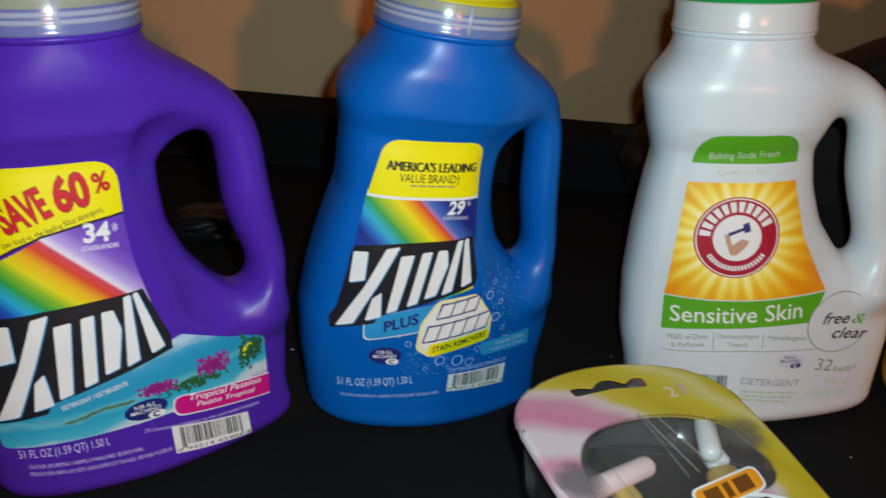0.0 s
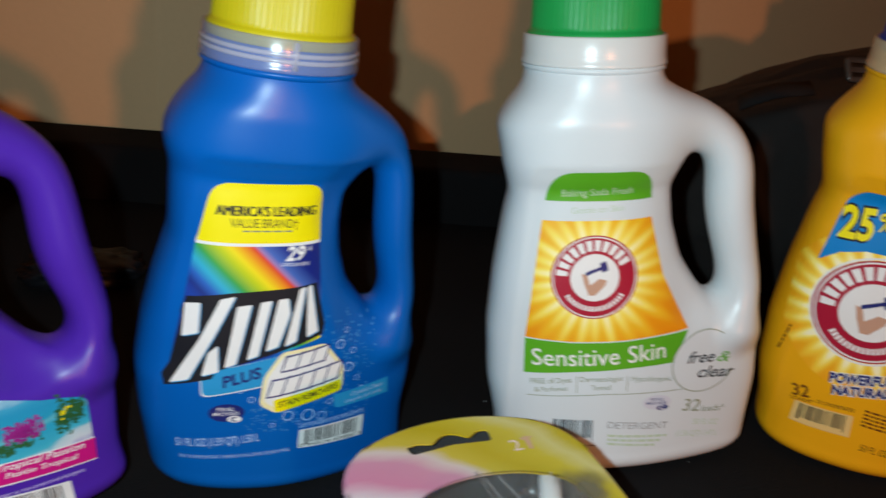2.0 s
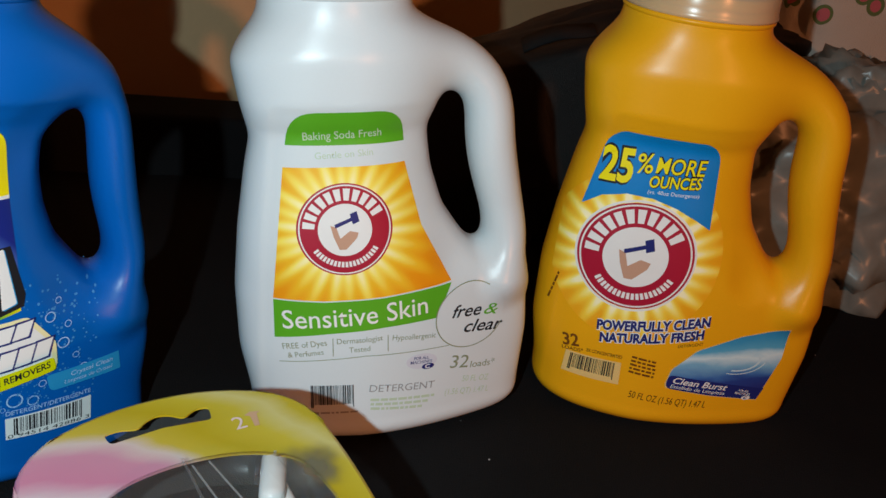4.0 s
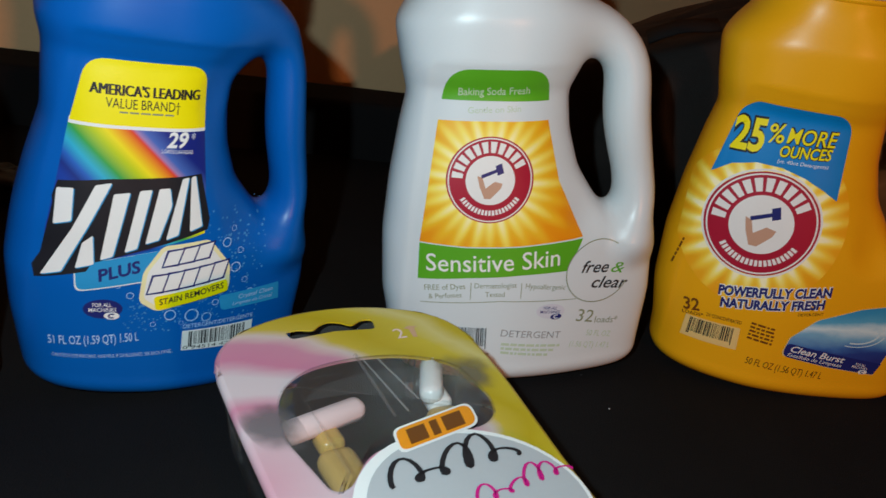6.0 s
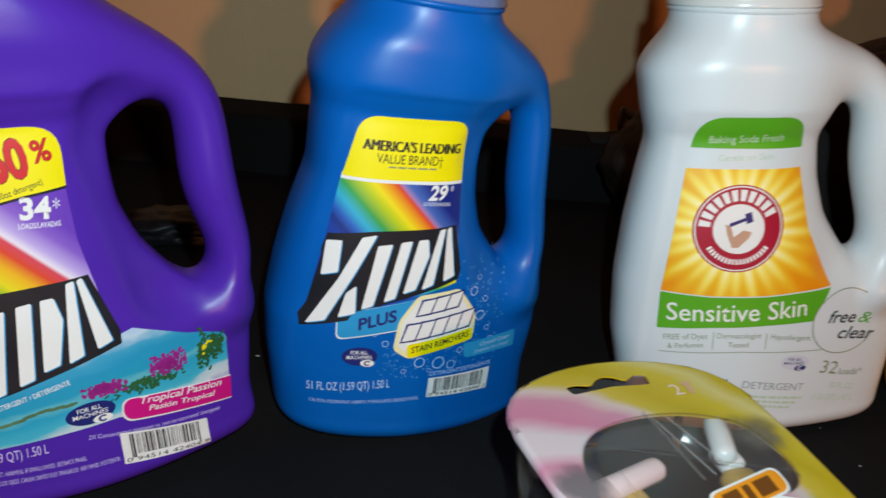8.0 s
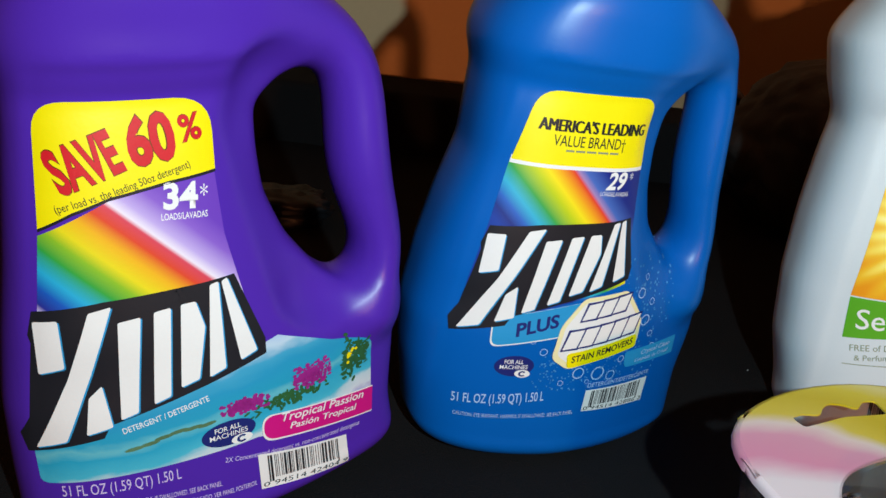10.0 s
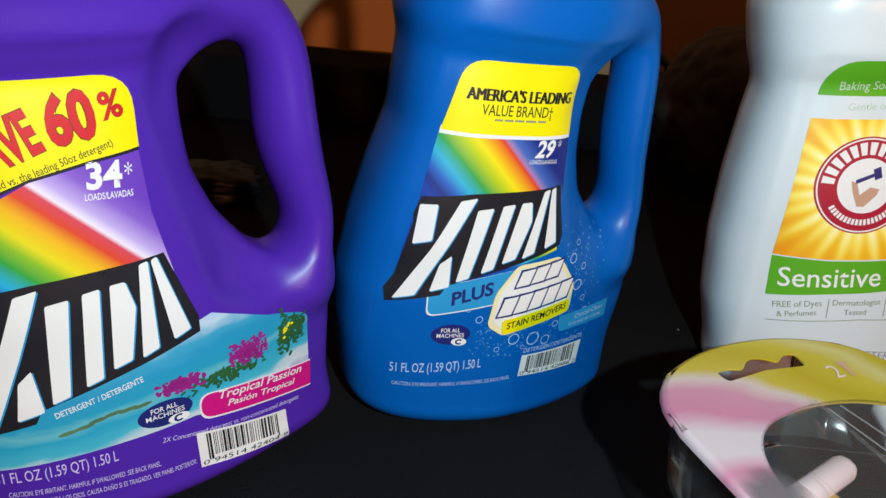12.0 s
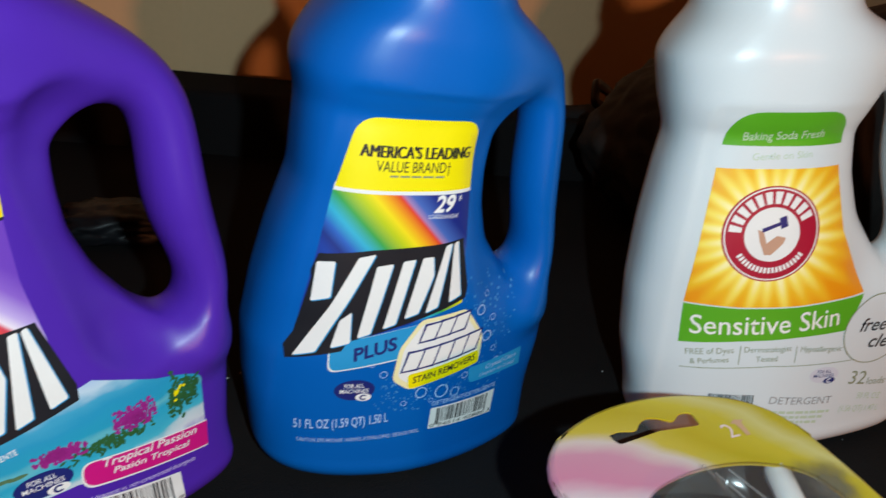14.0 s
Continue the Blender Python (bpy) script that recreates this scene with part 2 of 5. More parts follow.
JUG_A = Mould(
    left=[(-5, -57.5), (35, -58.4), (60, -58.2), (85, -55.1), (110, -51.1), (135, -48.1), (155, -45.6), (168, -44.4), (180, -45.9), (188, -46), (196, -43.7), (204, -40.5), (211, -36.4), (216, -35.7), (250, -36)],
    right=[(-5, 96.5), (25, 91.8), (50, 93.2), (70, 93.9), (78, 86.3), (84, 70.5), (90, 59.9), (108, 45.9), (127, 37.7), (144, 35.7), (160, 35.4), (170, 47.6), (179, 59), (187, 60.9), (194, 59.2), (200, 54.7), (207, 46.4), (213, 37.5), (217, 36), (250, 36)],
    depth=[(-5, 34.6), (60, 34.6), (110, 31.6), (150, 29.1), (168, 27.9), (173, 31.1), (180, 34.2), (189, 34.6), (200, 36.4), (210, 36.3), (216, 36), (250, 36)],
    handle=[(33.9, 191.9, 13.8), (54.6, 186.2, 12.4), (74.4, 174.9, 11.1), (77.1, 153, 11.3), (77.7, 129.7, 12.7), (83.7, 110.8, 10.5), (87.9, 93, 9.4), (80.2, 70.9, 10.9)],
    scoop=((48.3, 157.0), (63.3, 98.5), 43.6, 34.2), top=226, foot=0,
    panel=[(20, -52), (60, -50), (100, -46.5), (140, -41), (178, -36.5)])
JUG_A_TALL = Mould(
    left=[(-5, -50.6), (35, -59.1), (60, -62), (85, -59.5), (110, -54.8), (135, -48.4), (155, -48.9), (168, -49.1), (180, -52.8), (188, -52.4), (196, -48.8), (204, -43.4), (211, -37.5), (216, -36), (250, -36)],
    right=[(-5, 92.6), (25, 89.8), (50, 91.5), (70, 90.1), (78, 83), (84, 70.8), (90, 60.7), (108, 45.8), (127, 39.5), (144, 37.4), (160, 38.4), (170, 46.5), (179, 56.1), (187, 61.9), (194, 60.2), (200, 54.7), (207, 46.2), (213, 37.4), (217, 36), (250, 36)],
    depth=[(-5, 39.1), (60, 39.1), (110, 36.1), (150, 33.6), (168, 32.4), (173, 35.6), (180, 38.7), (189, 38.8), (200, 38.6), (210, 36.7), (216, 36), (250, 36)],
    handle=[(35, 193.9, 13.4), (55, 188.8, 11.1), (66.8, 174.5, 9.4), (68.7, 151.1, 10.4), (71.2, 129.8, 10.8), (75.8, 111.5, 9.6), (79, 94, 10), (72.9, 72.7, 12.2)],
    scoop=((45.2, 153.4), (62.7, 97.9), 49.8, 32.8), top=226, foot=-8,
    panel=[(20, -52), (60, -50), (100, -46.5), (140, -41), (178, -36.5)])
JUG_B = Mould(
    left=[(-5.2, -48.5), (21.8, -49.8), (47.8, -54.5), (81.1, -55.1), (113.4, -51.9), (144.6, -46.9), (160.2, -43.5), (175.8, -47.4), (188.2, -49.5), (197.6, -51.1), (207, -46.1), (214.2, -40), (220.5, -36.7), (260, -36.4)],
    right=[(-5.2, 100), (16.6, 101), (47.8, 104.2), (73.8, 103), (85.3, 94.2), (94.6, 78.1), (101.9, 67.4), (121.7, 53.9), (143.5, 47), (164.3, 44.4), (174.7, 49.3), (183, 52.9), (192.4, 57.6), (200.7, 58.6), (208, 53.9), (214.2, 45.7), (219.4, 37.5), (224.6, 36.5), (260, 36.4)],
    depth=[(-5.2, 40.5), (53, 40.5), (113.4, 37.3), (146.6, 34.7), (165.4, 33.5), (170.6, 36.8), (177.8, 40), (189.3, 40.2), (201.8, 40.4), (214.2, 37.4), (220.5, 36.4), (260, 36.4)],
    handle=[(39, 201.2, 13.5), (61.6, 197.5, 12.3), (79, 181.4, 12), (78.2, 156.8, 13.1), (82.6, 136.4, 12.7), (87, 119.6, 11.3), (90.9, 102.3, 11.4), (86.7, 81.8, 13.2)],
    scoop=((56.0, 157.5), (68.0, 103.3), 47.4, 29.4), top=233.6, foot=0,
    panel=[(20, -43), (60, -41.5), (100, -39), (140, -35), (180, -31)])


# ---- the jugs ----
def iso_mesh(mould, name, step=2.0):
    """The closed skin of a mould as quads, each corner drawn onto the surface."""
    xs, ys, zs = np.arange(-66, 112, step), np.arange(-52, 53, step), np.arange(mould.foot - 3 - step / 2, mould.top + 4, step)
    gx, gy, gz = np.meshgrid(xs, ys, zs, indexing="ij")
    v = mould.field(gx, gy, gz)
    inside = v < 0
    nx, ny, nz = v.shape
    total, count = np.zeros((nx - 1, ny - 1, nz - 1, 3)), np.zeros((nx - 1, ny - 1, nz - 1))
    corners = [(i, j, k) for i in (0, 1) for j in (0, 1) for k in (0, 1)]

    def at(a, c):
        return a[c[0]:nx - 1 + c[0], c[1]:ny - 1 + c[1], c[2]:nz - 1 + c[2]]

    for a in corners:
        for b in corners:
            if sum(q - p for p, q in zip(a, b)) == 1 and all(q >= p for p, q in zip(a, b)):
                va, vb = at(v, a), at(v, b)
                cross = (va < 0) != (vb < 0)
                t = np.where(cross, va / np.where(cross, va - vb, 1), 0)
                for d in range(3):
                    total[..., d] += np.where(cross, a[d] + t * (b[d] - a[d]), 0)
                count += cross
    live = count > 0
    index = np.full(live.shape, -1)
    index[live] = np.arange(live.sum())
    cell = np.argwhere(live)
    p = np.array([xs[0], ys[0], zs[0]]) + step * (cell + total[live] / count[live][:, None])
    for _ in range(2):
        f = mould.field(*p.T)
        g = np.stack([(mould.field(*(p + e).T) - mould.field(*(p - e).T)) / 0.4 for e in np.eye(3) * 0.2], axis=1)
        p -= np.clip(f / np.maximum((g ** 2).sum(1), 0.2), -1, 1)[:, None] * g * 0.8
    p[:, 2] = np.maximum(p[:, 2], mould.foot)
    quads = []
    for d in range(3):
        o1, o2 = [np.eye(3, dtype=int)[k] for k in range(3) if k != d]
        lo = [slice(None)] * 3
        hi = [slice(None)] * 3
        lo[d], hi[d] = slice(0, -1), slice(1, None)
        flip = inside[tuple(lo)] != inside[tuple(hi)]
        e = np.argwhere(flip)
        e = e[((e >= 1) | (np.arange(3) == d)).all(1) & (e < np.array(live.shape)).all(1)]
        q = np.stack([index[tuple((e - s).T)] for s in (0 * o1, o1, o1 + o2, o2)], axis=1)
        turn = inside[tuple(lo)][tuple(e.T)] ^ (d == 1)
        q[~turn] = q[~turn][:, ::-1]
        quads.append(q)
    quads = np.concatenate(quads)
    quads = quads[(quads >= 0).all(1)]
    me = bpy.data.meshes.new(name)
    me.from_pydata((p / 1000).tolist(), [], quads.tolist())
    me.polygons.foreach_set("use_smooth", [True] * len(me.polygons))
    me.update()
    return me


def lathe_bm(rings, seg=72, ridge=0.0, caps=True):
    """A turned shape from (radius, z) rings in mm; ridges flute it."""
    bm = bmesh.new()
    loops = []
    for r, z, *fl in rings:
        k = fl[0] if fl else 0
        loops.append([bm.verts.new(((r + k * ridge * (1 if (i // 2) % 2 else 0)) / 1000 * math.cos(2 * math.pi * i / seg), (r + k * ridge * (1 if (i // 2) % 2 else 0)) / 1000 * math.sin(2 * math.pi * i / seg), z / 1000)) for i in range(seg)])
    for a, b in zip(loops, loops[1:]):
        for i in range(seg):
            bm.faces.new((a[i], a[(i + 1) % seg], b[(i + 1) % seg], b[i]))
    if caps:
        bm.faces.new(loops[0][::-1])
        bm.faces.new(loops[-1])
    return bm


def jug(label, mould, skin, collar_mat, cap_mat, collar_r, m, collar_label, cap_label, ribs=None):
    ob = empty("detergent_jug", m)
    tagged(ob, label, "detergent jug", "jugs standing on the cloth")
    me = iso_mesh(mould, "body")
    me.materials.append(skin)
    body = new("body", me)
    body.parent = ob
    t, r = mould.top, collar_r
    part("neck_ring", lathe_bm([(r - 4, t - 9), (r - 1.6, t - 8.2), (r + 0.1, t - 6.6), (r + 0.2, t - 5.6), (r - 0.6, t - 4.8), (r - 4, t - 4.6)], caps=False), skin, ob)
    collar = part("collar", lathe_bm([(r - 1.5, t - 5), (r + 0.5, t - 4.6), (r + 0.8, t - 3.6), (r + 0.3, t - 2.4), (r - 0.1, t + 1), (r - 0.3, t + 9.6), (r - 0.8, t + 10.6), (r - 1.6, t + 10.4)], caps=False), collar_mat, ob, collar_label)
    if ribs:
        for z in (t + 0.6, t + 3.6):
            part("collar_rib", lathe_bm([(r - 0.4, z - 1.1), (r + 0.4, z - 0.7), (r + 0.45, z + 0.7), (r - 0.4, z + 1.1)], caps=False), ribs, collar)
        part("seam", box_bm(-0.0010, -(r + 0.5) / 1000, (t - 3) / 1000, 0.0010, -(r - 0.9) / 1000, (t + 9.5) / 1000), ribs, collar)
    part("spout", lathe_bm([(r - 3.6, t - 2), (r - 3.6, t + 4.6), (r - 6, t + 6), (r - 6, t + 12)]), skin, ob)
    c = r - 4.2
    part("cap", lathe_bm([(c - 2, t + 5), (c + 1.8, t + 5.5), (c + 2.2, t + 6), (c + 2.0, t + 10.8), (c + 1.2, t + 12), (c + 0.4, t + 12.6), (c + 0.1, t + 13.2, 0.3), (c - 0.5, t + 14.5, 1), (c - 1.3, t + 38, 1), (c - 2.3, t + 41, 0.5), (c - 4.6, t + 43), (c - 9, t + 43.6)], seg=288, ridge=0.6), cap_mat, ob, cap_label)
    return ob


def stand(x, y, z, yaw, lean, pitch):
    return pose(x, y, z, 0, 0, yaw) @ pose(0, 0, 0, 0, lean, 0) @ pose(0, 0, 0, pitch, 0, 0)


AT_PURPLE = stand(-0.1657, 0.3595, -0.0004, 32.3, -2.9, -1.6)
AT_BLUE = stand(-0.0322, 0.4478, 0.0008, 20.2, 4.3, 1.5)
AT_WHITE = stand(0.1640, 0.4760, -0.0005, -0.9, -4.7, -2.1)
AT_YELLOW = stand(0.3282, 0.4820, 0.0089, -20.1, 0.4, 4.0)
purple_jug = jug("glossy purple plastic detergent jug with a moulded handle and yellow cap", JUG_A, PURPLE, MILKY, CAP_YELLOW, 37.5, AT_PURPLE, "clear milky pouring collar", "ribbed yellow screw cap", RIB_CLEAR)
blue_jug = jug("bright blue plastic detergent jug with a moulded handle and yellow cap", JUG_A_TALL, BLUE, MILKY, CAP_YELLOW, 37.5, AT_BLUE, "clear milky pouring collar", "ribbed yellow screw cap", RIB_CLEAR)
white_jug = jug("white plastic detergent jug with green and orange label", JUG_B, WHITE, MILKY_WHITE, CAP_GREEN, 37.5, AT_WHITE, "translucent white pouring collar", "ribbed green screw cap")
yellow_jug = jug("amber yellow plastic detergent jug with a dark blue cap", JUG_B, YELLOW, MILKY_WARM, CAP_BLUE, 37.5, AT_YELLOW, "translucent warm white pouring collar", "ribbed dark blue screw cap")


# ---- printed labels, laid on the jugs' front ----
def ink(name, colour, rough=0.42, vary=0.05):
    return material(name, colour, rough, 0.45, vary=vary, scale=60, bump=0.02, fine=700)


def chain(nt, op, a, b):
    n = nt.nodes.new("ShaderNodeMath")
    n.operation = op
    for k, v in enumerate((a, b)):
        if isinstance(v, (int, float)):
            n.inputs[k].default_value = v
        else:
            nt.links.new(v, n.inputs[k])
    return n.outputs[0]


def ramp_ink(name, stops, lo, hi, nx=0.0, nz=0.0, centre=None, wobble=0.0, noise_scale=150.0, rays=0, ray_amount=0.0, lying=False):
    """Print whose colour runs along (nx, nz), or outward from centre, in mm from lo to hi, with optional rays and drift."""
    m = material(name, (0.5, 0.5, 0.5), 0.42, 0.45, bump=0.02, fine=700)
    nt = m.node_tree
    b = nt.nodes["Principled BSDF"]
    co = nt.nodes.new("ShaderNodeTexCoord")
    sp = nt.nodes.new("ShaderNodeSeparateXYZ")
    nt.links.new(co.outputs["Object"], sp.inputs[0])
    x, z = chain(nt, "MULTIPLY", sp.outputs[0], 1000.0), chain(nt, "MULTIPLY", sp.outputs[1 if lying else 2], 1000.0)
    if centre:
        dx, dz = chain(nt, "SUBTRACT", x, centre[0]), chain(nt, "SUBTRACT", z, centre[1])
        s = chain(nt, "SQRT", chain(nt, "ADD", chain(nt, "MULTIPLY", dx, dx), chain(nt, "MULTIPLY", dz, dz)), 0.0)
        if rays:
            w = chain(nt, "SINE", chain(nt, "MULTIPLY", chain(nt, "ARCTAN2", dz, dx), float(rays)), 0.0)
            w2 = chain(nt, "SINE", chain(nt, "MULTIPLY", chain(nt, "ARCTAN2", dz, dx), float(rays // 2 + 3)), 0.0)
            s = chain(nt, "ADD", s, chain(nt, "MULTIPLY", chain(nt, "ADD", w, chain(nt, "MULTIPLY", w2, 0.6)), ray_amount))
    else:
        s = chain(nt, "ADD", chain(nt, "MULTIPLY", x, nx), chain(nt, "MULTIPLY", z, nz))
    if wobble:
        no = nt.nodes.new("ShaderNodeTexNoise")
        no.inputs["Scale"].default_value, no.inputs["Detail"].default_value = noise_scale, 5
        st = nt.nodes.new("ShaderNodeMapping")
        st.inputs["Scale"].default_value = (0.35, 1, 1)
        nt.links.new(co.outputs["Object"], st.inputs[0])
        nt.links.new(st.outputs[0], no.inputs["Vector"])
        s = chain(nt, "ADD", s, chain(nt, "MULTIPLY", chain(nt, "SUBTRACT", no.outputs["Fac"], 0.5), wobble))
    mr = nt.nodes.new("ShaderNodeMapRange")
    mr.inputs[1].default_value, mr.inputs[2].default_value = lo, hi
    nt.links.new(s, mr.inputs[0])
    cr = nt.nodes.new("ShaderNodeValToRGB")
    el = cr.color_ramp.elements
    while len(el) > 1:
        el.remove(el[0])
    for k, (p, c) in enumerate(stops):
        e = el[0] if k == 0 else el.new((p - lo) / (hi - lo))
        e.position, e.color = (p - lo) / (hi - lo), (*c, 1)
    nt.links.new(mr.outputs[0], cr.inputs[0])
    for l in list(b.inputs["Base Color"].links):
        nt.links.remove(l)
    nt.links.new(cr.outputs[0], b.inputs["Base Color"])
    return m


INK_WHITE = ink("white_print", (0.82, 0.83, 0.82))
INK_BLACK = ink("black_print", (0.012, 0.013, 0.018))
INK_YELLOW = ink("yellow_print", (0.90, 0.78, 0.0))
INK_RED = ink("red_print", (0.62, 0.012, 0.02))
INK_CRIMSON = ink("crimson_print", (0.40, 0.008, 0.035))
INK_GREEN = ink("green_print", (0.10, 0.40, 0.015))
INK_NAVY = ink("navy_print", (0.012, 0.02, 0.16))
INK_SKY = ink("sky_print", (0.0, 0.22, 0.60))
INK_CYAN = ink("cyan_print", (0.02, 0.30, 0.62))
INK_PALE = ink("pale_blue_print", (0.40, 0.58, 0.84))
INK_LILAC = ink("lilac_print", (0.64, 0.56, 0.86))
INK_PINK = ink("magenta_print", (0.62, 0.008, 0.22))
INK_FLOWER = ink("flower_print", (0.34, 0.02, 0.25), vary=0.4)
INK_LEAF = ink("leaf_print", (0.03, 0.13, 0.04), vary=0.5)
INK_GREY = ink("grey_print", (0.30, 0.31, 0.32))
INK_OLIVE = ink("olive_print", (0.24, 0.27, 0.16))
INK_SAGE = ink("sage_print", (0.50, 0.62, 0.46))
INK_BROWN = ink("brown_print", (0.16, 0.05, 0.005))
INK_SKIN = ink("tan_print", (0.55, 0.32, 0.22))
INK_CREAM = ink("cream_print", (0.80, 0.55, 0.20))
INK_CREAM_PALE = ink("pale_yellow_print", (0.86, 0.80, 0.45))
INK_ORANGE = ink("orange_print", (0.85, 0.30, 0.01))

STEP = 0.11


class Print:
    """Draws flat shapes, given in mm on the jug's front, as thin films that follow its skin."""

    def __init__(self, owner, mould, label_text):
        self.mould, self.owner, self.root = mould, owner, None
        self.label_text = label_text

    def drape(self, bm, layer):
        x, z = np.array([v.co.x for v in bm.verts]), np.array([v.co.z for v in bm.verts])
        y = self.mould.front(x, z) - 0.22 - STEP * layer
        for v, yy in zip(bm.verts, y):
            v.co = (v.co.x / 1000, yy / 1000, v.co.z / 1000)

    def lay(self, bm, name, mat, layer, longest=5.0, label=""):
        bmesh.ops.triangulate(bm, faces=bm.faces[:])
        for _ in range(6):
            far = [e for e in bm.edges if e.calc_length() > longest]
            if not far:
                break
            bmesh.ops.subdivide_edges(bm, edges=far, cuts=1)
            bmesh.ops.triangulate(bm, faces=[f for f in bm.faces if len(f.verts) > 3])
        for f in bm.faces:
            f.normal_update()
            if f.normal.y > 0:
                f.normal_flip()
        self.drape(bm, layer)
        ob = part(name, bm, mat, self.root or self.owner, label)
        if self.root is None:
            self.root = ob
            tagged(ob, self.label_text)
        return ob

    def shape(self, name, pts, mat, layer, label="", longest=2.6):
        bm = bmesh.new()
        bm.faces.new([bm.verts.new((x, 0, z)) for x, z in pts])
        return self.lay(bm, name, mat, layer, longest, label)

    def shapes(self, name, many, mat, layer, label=""):
        """Several small marks of one printed device in one film."""
        bm = bmesh.new()
        for pts in many:
            bm.faces.new([bm.verts.new((x, 0, z)) for x, z in pts])
        return self.lay(bm, name, mat, layer, 3.0, label)

    def each(self, name, many, mat, layer):
        for pts in many:
            self.shape(name, pts, mat, layer)

    def hoop(self, name, c, r0, r1, mat, layer, turn=(0, 360), n=72, label="", squash=1.0):
        bm = bmesh.new()
        a = [math.radians(turn[0] + (turn[1] - turn[0]) * i / n) for i in range(n + 1)]
        inner = [bm.verts.new((c[0] + r0 * math.cos(t), 0, c[1] + squash * r0 * math.sin(t))) for t in a]
        outer = [bm.verts.new((c[0] + r1 * math.cos(t), 0, c[1] + squash * r1 * math.sin(t))) for t in a]
        for i in range(n):
            bm.faces.new((inner[i], inner[i + 1], outer[i + 1], outer[i]))
        return self.lay(bm, name, mat, layer, 3.0, label)

    def text(self, body, p0, p1, tall, mat, layer, bold=0.0, slant=0.0, name="lettering"):
        """A line of lettering from p0 to p1 along its foot, with capitals that tall."""
        cu = bpy.data.curves.new("lettering", "FONT")
        cu.body, cu.resolution_u, cu.offset, cu.shear = body, 3, bold, slant
        ob = bpy.data.objects.new("lettering", cu)
        scene.collection.objects.link(ob)
        deps = bpy.context.evaluated_depsgraph_get()
        deps.update()
        me = bpy.data.meshes.new_from_object(ob.evaluated_get(deps))
        bpy.data.objects.remove(ob)
        bm = bmesh.new()
        bm.from_mesh(me)
        bpy.data.meshes.remove(me)
        bpy.data.curves.remove(cu)
        xs = [v.co.x for v in bm.verts]
        x0, wide = min(xs), max(xs) - min(xs)
        top = 0.70
        dx, dz = p1[0] - p0[0], p1[1] - p0[1]
        long = math.hypot(dx, dz)
        ux, uz = dx / long, dz / long
        for v in bm.verts:
            a, h = (v.co.x - x0) / wide * long, v.co.y / top * tall
            v.co = (p0[0] + ux * a - uz * h, 0, p0[1] + uz * a + ux * h)
        return self.lay(bm, name, mat, layer, 3.0)

    def outlined(self, body, p0, p1, tall, mat, edge, layer, bold=0.0, wide=0.03, slant=0.0):
        self.text(body, p0, p1, tall, edge, layer, bold + wide, slant, "lettering_edge")
        self.text(body, p0, p1, tall, mat, layer + 1, bold, slant)

    def barcode(self, pts, card, layer, digits=""):
        """A white card with upright bars; pts are its corners: top left, top right, foot right, foot left."""
        tl, tr, br, bl = pts
        if card:
            self.shape("barcode_card", [bl, br, tr, tl], card, layer)

        def at(u, v):
            return tuple((1 - v) * ((1 - u) * bl[k] + u * br[k]) + v * ((1 - u) * tl[k] + u * tr[k]) for k in (0, 1))

        rnd, u, bars = random.Random(7), 0.09, []
        while u < 0.9:
            w = rnd.choice((0.008, 0.008, 0.016, 0.024))
            foot = 0.27 if 0.13 < u < 0.86 else 0.16
            bars.append([at(u, foot), at(u + w, foot), at(u + w, 0.94), at(u, 0.94)])
            u += w + rnd.choice((0.008, 0.012, 0.02))
        self.shapes("barcode_pattern", bars, INK_BLACK, layer + 1)
        if digits:
            self.text(digits, at(0.02, 0.05), at(0.98, 0.05), 2.0, INK_BLACK, layer + 1)

    def oval_badge(self, c, w, h, tilt, layer, mat=None, pen=None):
        """An oval badge with a line of small capitals and a pale disc."""
        ca, sa = math.cos(math.radians(tilt)), math.sin(math.radians(tilt))

        def at(a, b):
            return (c[0] + a * ca - b * sa, c[1] + a * sa + b * ca)

        mat, pen = mat or INK_NAVY, pen or INK_WHITE
        self.shape("badge", [at(w / 2 * math.cos(t), h / 2 * math.sin(t)) for t in [2 * math.pi * i / 36 for i in range(36)]], mat, layer)
        self.text("FOR ALL", at(-w * 0.26, h * 0.12), at(w * 0.22, h * 0.12), h * 0.2, pen, layer + 1, 0.01)
        self.text("MACHINES", at(-w * 0.36, -h * 0.14), at(w * 0.34, -h * 0.14), h * 0.2, pen, layer + 1, 0.004)
        e = at(w * 0.22, -h * 0.36)
        self.shape("badge_disc", [(e[0] + w * 0.2 * math.cos(t), e[1] + h * 0.19 * math.sin(t)) for t in [2 * math.pi * i / 24 for i in range(24)]], pen, layer + 2)
        self.hoop("badge_mark", e, w * 0.05, w * 0.1, mat, layer + 3, (40, 320), 16, squash=0.8)

    def fine_line(self, p0, p1, tall, mat, layer, seed):
        """Print too small to read: a row of plain dashes."""
        rnd, dashes = random.Random(seed), []
        dx, dz = p1[0] - p0[0], p1[1] - p0[1]
        long = math.hypot(dx, dz)
        a = 0.0
        while a < long - 1:
            w = min(rnd.uniform(1.2, 5.0), long - a)
            q = [(p0[0] + dx * s / long - dz * h / long, p0[1] + dz * s / long + dx * h / long) for s, h in ((a, 0), (a + w, 0), (a + w, tall), (a, tall))]
            dashes.append(q)
            a += w + 0.8
        return self.shapes("small_print", dashes, mat, layer)


